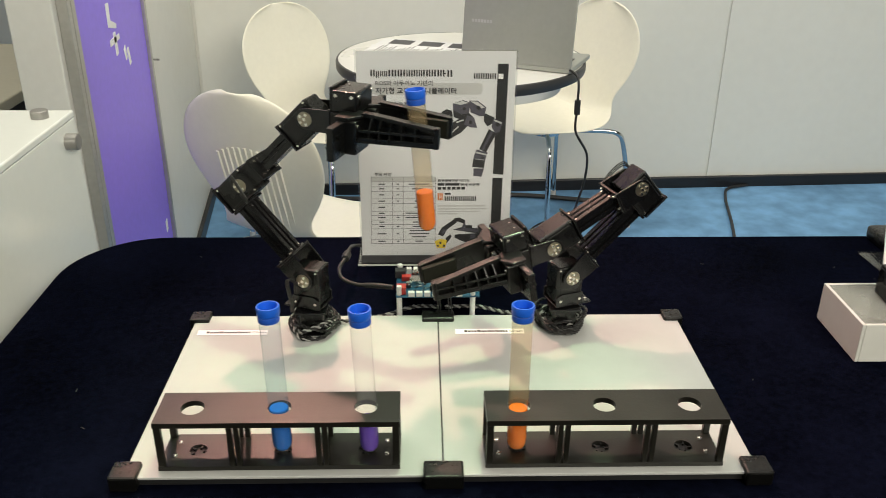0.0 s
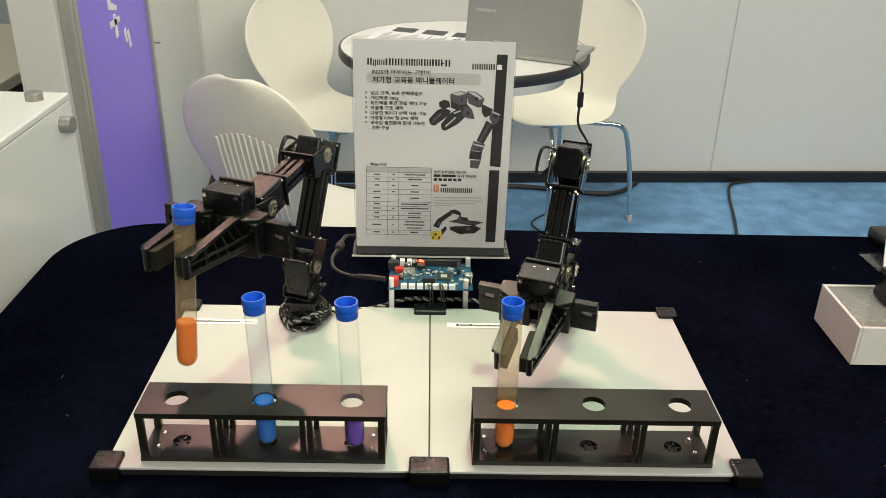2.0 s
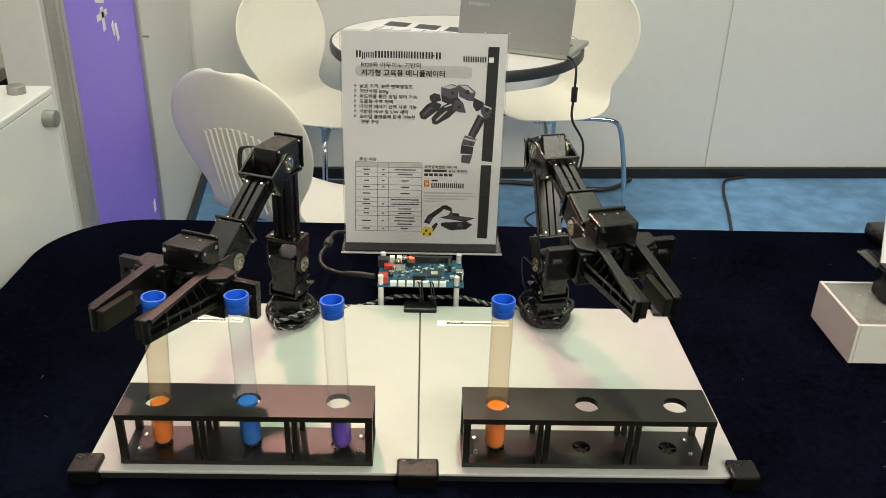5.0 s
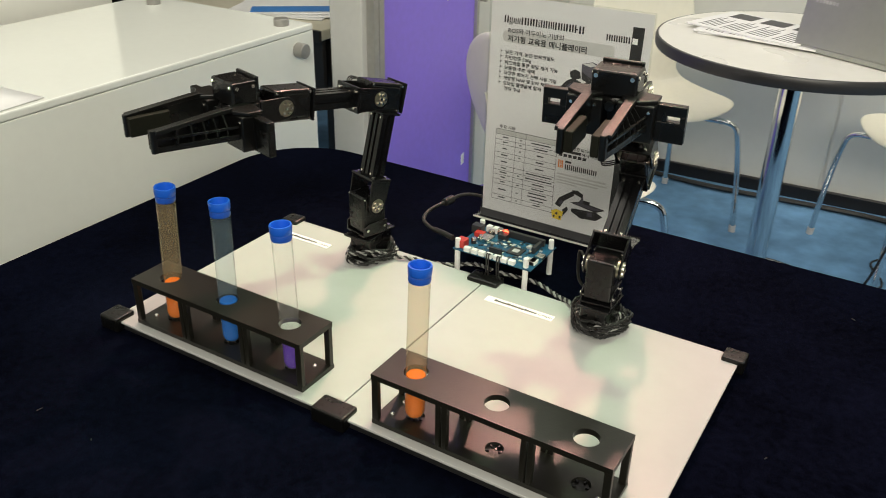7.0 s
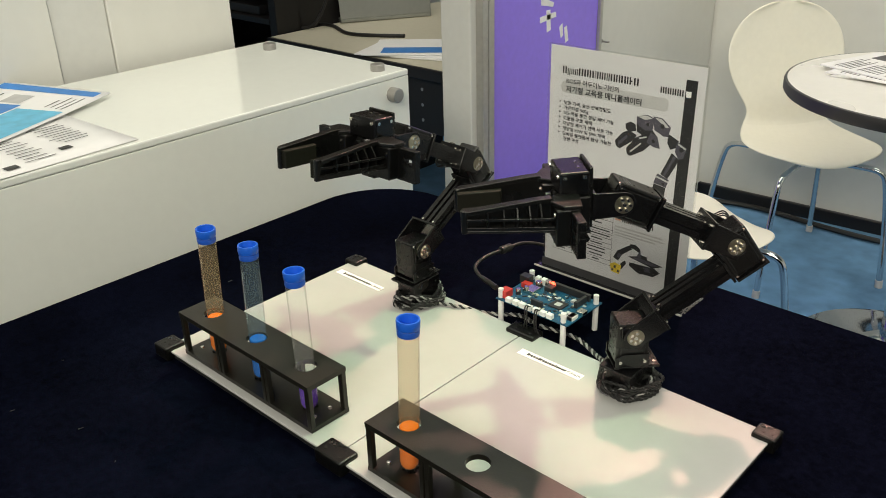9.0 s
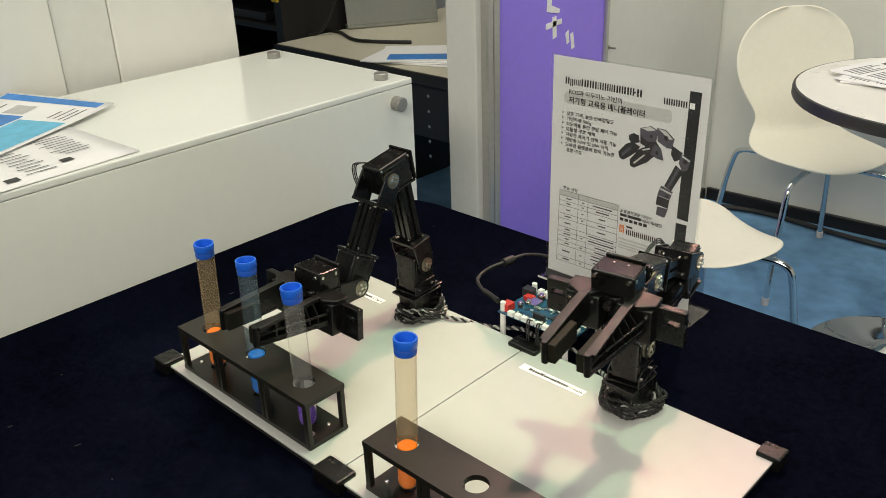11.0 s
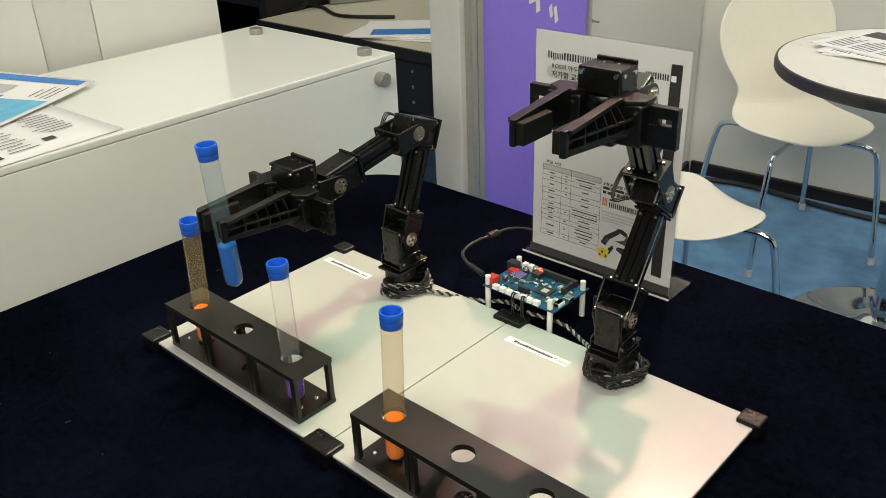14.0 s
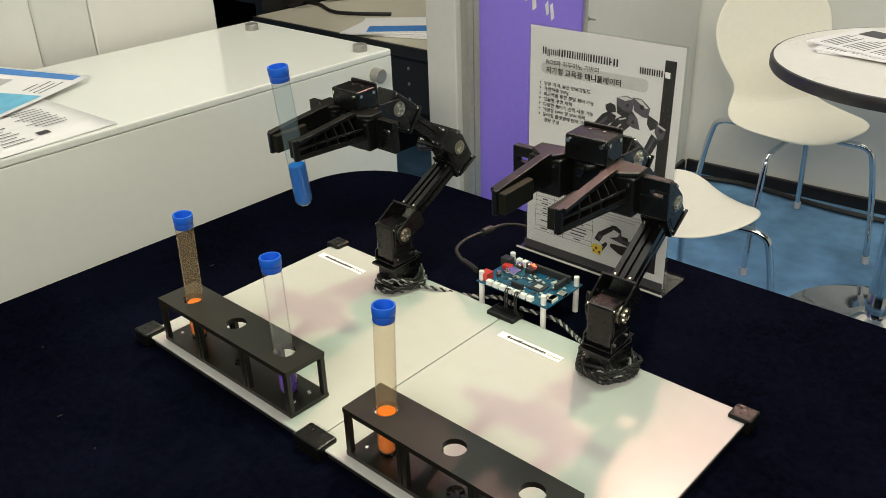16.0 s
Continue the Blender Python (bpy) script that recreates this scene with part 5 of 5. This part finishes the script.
single("corner_cable", sweep(B(), smooth_path([(-0.73, 2.96, FLOOR + 0.012), (-0.55, 3.00, FLOOR + 0.012), (-0.2, 2.98, FLOOR + 0.012), (0.3, 3.02, FLOOR + 0.012), (0.66, 2.96, FLOOR + 0.012), (0.80, 3.07, FLOOR + 0.012)], 8), 0.009, 8), M_CABLE, "black cable along the skirting", "cable", smooth=True)


# from the front edge over the seat, up the waist to the top of the back: x, z, half width
CHAIR_LINE = [(0.135, 0.370, 0.076), (0.128, 0.380, 0.116), (0.107, 0.387, 0.150), (0.064, 0.387, 0.174), (0.005, 0.382, 0.183), (-0.070, 0.378, 0.179), (-0.130, 0.384, 0.159), (-0.170, 0.399, 0.134),
              (-0.185, 0.428, 0.118), (-0.194, 0.458, 0.122), (-0.203, 0.493, 0.143), (-0.214, 0.536, 0.168), (-0.226, 0.584, 0.183), (-0.237, 0.631, 0.183), (-0.247, 0.679, 0.166), (-0.255, 0.717, 0.133), (-0.260, 0.744, 0.086), (-0.262, 0.754, 0.036)]


def chair(m, label):
    t = thing("chair", label, "chair", m, "chairs round the table")
    bm = B()
    prof = CHAIR_LINE
    n = 12
    rows = []
    for x, z, w in prof:
        row = []
        for i in range(n + 1):
            s = -1 + 2 * i / n
            back = min(1, max(0, (z - 0.41) / 0.09))
            dish = (s * s) * (0.016 * back)
            row.append(bm.verts.new((x + dish, s * w, z + (1 - back) * 0.012 * s * s)))
        rows.append(row)
    for a, b in zip(rows, rows[1:]):
        for i in range(n):
            bm.faces.new((a[i], a[i + 1], b[i + 1], b[i]))
    shell = part("shell", bm, M_CHAIR, t, "one-piece cream plastic seat and back", smooth=True)
    md = shell.modifiers.new("thickness", "SOLIDIFY")
    md.thickness, md.offset = 0.0075, 0
    sb = shell.modifiers.new("round", "SUBSURF")
    sb.levels = sb.render_levels = 2
    for k in range(11):
        y = -0.080 + 0.016 * k
        top = 0.630 - 3.2 * y * y
        pts = []
        for i in range(7):
            z = 0.425 + (top - 0.425) * i / 6
            j = max(q for q in range(len(prof) - 1) if prof[q][1] <= z and q >= 7)
            u = (z - prof[j][1]) / (prof[j + 1][1] - prof[j][1])
            x, w = [prof[j][c] + (prof[j + 1][c] - prof[j][c]) * u for c in (0, 2)]
            pts.append((x + 0.016 * (y / w) ** 2 - 0.004, y, z))
        part("back_rib", sweep(B(), pts, 0.0034, 6), M_CHAIR, t, "raised rib on the back", smooth=True)
    for lx in (-0.245, 0.155):
        for sy in (-1, 1):
            q = lx / 0.205
            pts = smooth_path([(q * 0.03, sy * 0.03, 0.352), (q * 0.11, sy * 0.10, 0.352), (q * 0.160, sy * 0.145, 0.343), (q * 0.178, sy * 0.160, 0.300), (q * 0.194, sy * 0.176, 0.165), (lx, sy * 0.187, 0.004)], 6)
            leg = part("leg", sweep(B(), pts, 0.0085, 12), M_CHROME, t, "bent chrome tube leg", smooth=True)
            part("foot_cap", cyl(B(), (lx * 0.994, sy * 0.186, 0.022), (lx, sy * 0.1872, 0.0), 0.0105, 12), M_INK_PALE, leg)
    part("hub", lathe(B(), [(0.0001, 0.344), (0.05, 0.344), (0.055, 0.360), (0.0001, 0.372)], 20), M_CHROME, t, smooth=True)
    return t


chair(pose(-0.288, 2.645, FLOOR, 0, 0, -40.5), "cream shell chair with chrome legs by the wall")
chair(pose(-0.284, 1.945, FLOOR, 0, 0, 62.5), "cream shell chair with its ribbed back to the display table")
chair(pose(0.398, 2.749, FLOOR, 0, 0, 216), "cream shell chair with chrome legs behind the laptop")


# ---------------------------------------------------------------- what moves
# joint rows: seconds; turn, shoulder, elbow and wrist in degrees; half the gripper's opening in millimetres
A_1 = [
    (0, -20.6, -44.3, -0.5, 46.5, 21.5),
    (0.5, -89.9, -68.1, 21.7, 42.9, 21.5),
    (1, -110.4, -58.6, 20.5, 36.6, 21.5),
    (1.5, -110.4, -51.2, 23.9, 27.3, 21.5),
    (2, -110.3, -26.0, 33.4, -8.6, 21.5),
    (2.5, -109.7, -13.9, 28.9, -15.4, 21.5),
    (3, -109.6, -10.5, 30.6, -20.4, 21.5),
    (3.5, -108.9, 0.8, 38.4, -38.6, 21.5),
    (4, -111.1, 3.4, 44.6, -50.8, 25.6),
]
A_2 = [
    (6.5, -109.3, -11.4, 7.5, 3.4, 28.3),
    (7, -106.8, -14.0, 7.2, 6.6, 30.3),
    (7.5, -99.2, -34.2, 13.0, 20.7, 29.2),
    (8, -92.2, -56.3, 21.6, 33.4, 30.9),
    (8.5, -90.8, -63.9, 23.4, 35.8, 32.5),
    (9, -90.2, -59.9, 32.8, 22.7, 31.2),
]
A_3 = [
    (11.5, -88.7, 17.8, 52.5, -72.7, 28.0),
    (12, -89.1, 17.5, 52.9, -71.9, 25.6),
    (12.5, -88.4, 17.5, 51.7, -71.1, 25.6),
    (13, -91.6, -3.3, 52.0, -49.0, 21.5),
    (13.5, -91.2, -18.0, 31.0, -12.7, 21.5),
    (14, -91.5, -20.1, 32.0, -12.0, 21.5),
    (14.5, -90.0, -29.4, 28.2, 2.1, 21.5),
    (15, -91.8, -46.1, 26.3, 22.6, 21.5),
    (15.5, -91.2, -57.9, 24.0, 36.5, 21.5),
    (16, -90.8, -61.0, 24.1, 39.4, 21.5),
]
B_1 = [
    (0, -161.2, -49.2, 78.0, -18.5, 24.7),
    (0.5, -135.1, -37.2, 63.1, 5.6, 23.7),
    (1, -128.8, -33.3, 59.1, 6.3, 20.9),
    (1.5, -120.1, -16.7, 65.3, -27.6, 20.1),
    (2, -110.1, -11.3, 71.7, -48.4, 17.4),
    (2.5, -105.5, -9.0, 74.0, -54.0, 17.0),
    (3, -85.0, -7.5, 77.7, -59.6, 16.8),
    (3.5, -71.5, 1.1, 71.6, -68.9, 21.2),
    (4, -70.1, -0.1, 69.1, -64.0, 19.0),
]
B_2 = [
    (6.5, -87.2, -65.3, 5.2, 61.1, 20.2),
    (7, -84.2, -55.9, 6.3, 51.7, 19.3),
    (7.5, -85.9, -59.1, 15.6, 43.9, 23.7),
    (8, -87.8, -61.7, 22.7, 38.5, 19.5),
    (8.5, -106.1, -57.9, 25.4, 31.9, 22.5),
    (9, -131.8, -55.1, 30.8, 25.9, 28.0),
]
B_3 = [
    (11.3, -71.2, -82.6, 68.7, 18.2, 21.0),
    (11.5, -61.2, -66.5, 51.7, 22.3, 22.0),
    (11.6, -54.7, -65.9, 45.1, 32.2, 20.5),
    (11.8, -44.2, -59.7, 40.6, 25.6, 20.5),
    (12, -42.1, -55.7, 32.5, 27.0, 21.0),
    (12.5, -44.2, -54.6, 27.6, 27.5, 19.0),
    (13, -74.0, -43.3, -13.4, 61.1, 22.5),
    (13.5, -86.9, -37.7, -24.2, 58.9, 22.1),
    (14, -87.9, -36.6, -28.1, 64.3, 24.7),
    (14.5, -87.4, -42.3, -16.9, 59.4, 28.2),
    (15, -87.2, -49.2, -0.9, 51.1, 30.6),
    (15.5, -87.9, -56.3, 14.7, 42.5, 30.8),
    (16, -87.8, -57.9, 18.5, 40.3, 31.9),
]


def blend(rows, t):
    """Smooth value of the rows at t: cubic between neighbours, without overshoot."""
    ts = [r[0] for r in rows]
    if t <= ts[0]:
        return rows[0][1:]
    if t >= ts[-1]:
        return rows[-1][1:]
    i = max(k for k in range(len(ts) - 1) if ts[k] <= t)
    h = ts[i + 1] - ts[i]
    u = (t - ts[i]) / h
    out = []
    for c in range(1, len(rows[0])):
        def slope(k):
            if k <= 0 or k >= len(ts) - 1:
                return 0.0
            a = (rows[k][c] - rows[k - 1][c]) / (ts[k] - ts[k - 1])
            b = (rows[k + 1][c] - rows[k][c]) / (ts[k + 1] - ts[k])
            return 0.0 if a * b <= 0 else 2 * a * b / (a + b)
        p0, p1 = rows[i][c], rows[i + 1][c]
        out.append((2 * u ** 3 - 3 * u * u + 1) * p0 + (u ** 3 - 2 * u * u + u) * h * slope(i) + (3 * u * u - 2 * u ** 3) * p1 + (u ** 3 - u * u) * h * slope(i + 1))
    return out


def links(q):
    sh = pose(0, 0, 0.0765, 0, 0, q[0] + 90)
    up = sh @ pose(0, 0, 0, 0, q[1], 0)
    fo = up @ pose(0.024, 0, 0.128, 0, q[2], 0)
    wr = fo @ pose(0.124, 0, 0, 0, q[3], 0)
    return sh, up, fo, wr, wr @ pose(0, q[4] / 1000, 0), wr @ pose(0, -q[4] / 1000, 0)


def motions():
    steps = [k / 10 for k in range(161)]
    rows_a, rows_b = A_1 + A_2 + A_3, B_1 + B_2 + B_3
    for arm, rows in ((arm_left, rows_a), (arm_right, rows_b)):
        track = [links(blend(rows, t)) for t in steps]
        for k, ob in enumerate(arm[1:]):
            walk(ob, [(t, m[k]) for t, m in zip(steps, track)])
    grip = [ARM_A @ links(blend(rows_a, t))[3] for t in steps]
    hold_1 = pose(0.1256, 0, -0.0357, 0, -7.0, 0) @ pose(0, 0, -TUBE_LEN / 2)
    hold_2 = pose(0.1369, 0, 0.0048, 0, 2.3, 0) @ pose(0, 0, 0, 0.6, 0, 0) @ pose(0, 0, -TUBE_LEN / 2)
    walk(tube_orange, [(t, g @ hold_1 if t < 3.45 else REST_ORANGE) for t, g in zip(steps, grip)])
    walk(tube_blue, [(t, g @ hold_2 if t > 12.85 else REST_BLUE) for t, g in zip(steps, grip)])


motions()
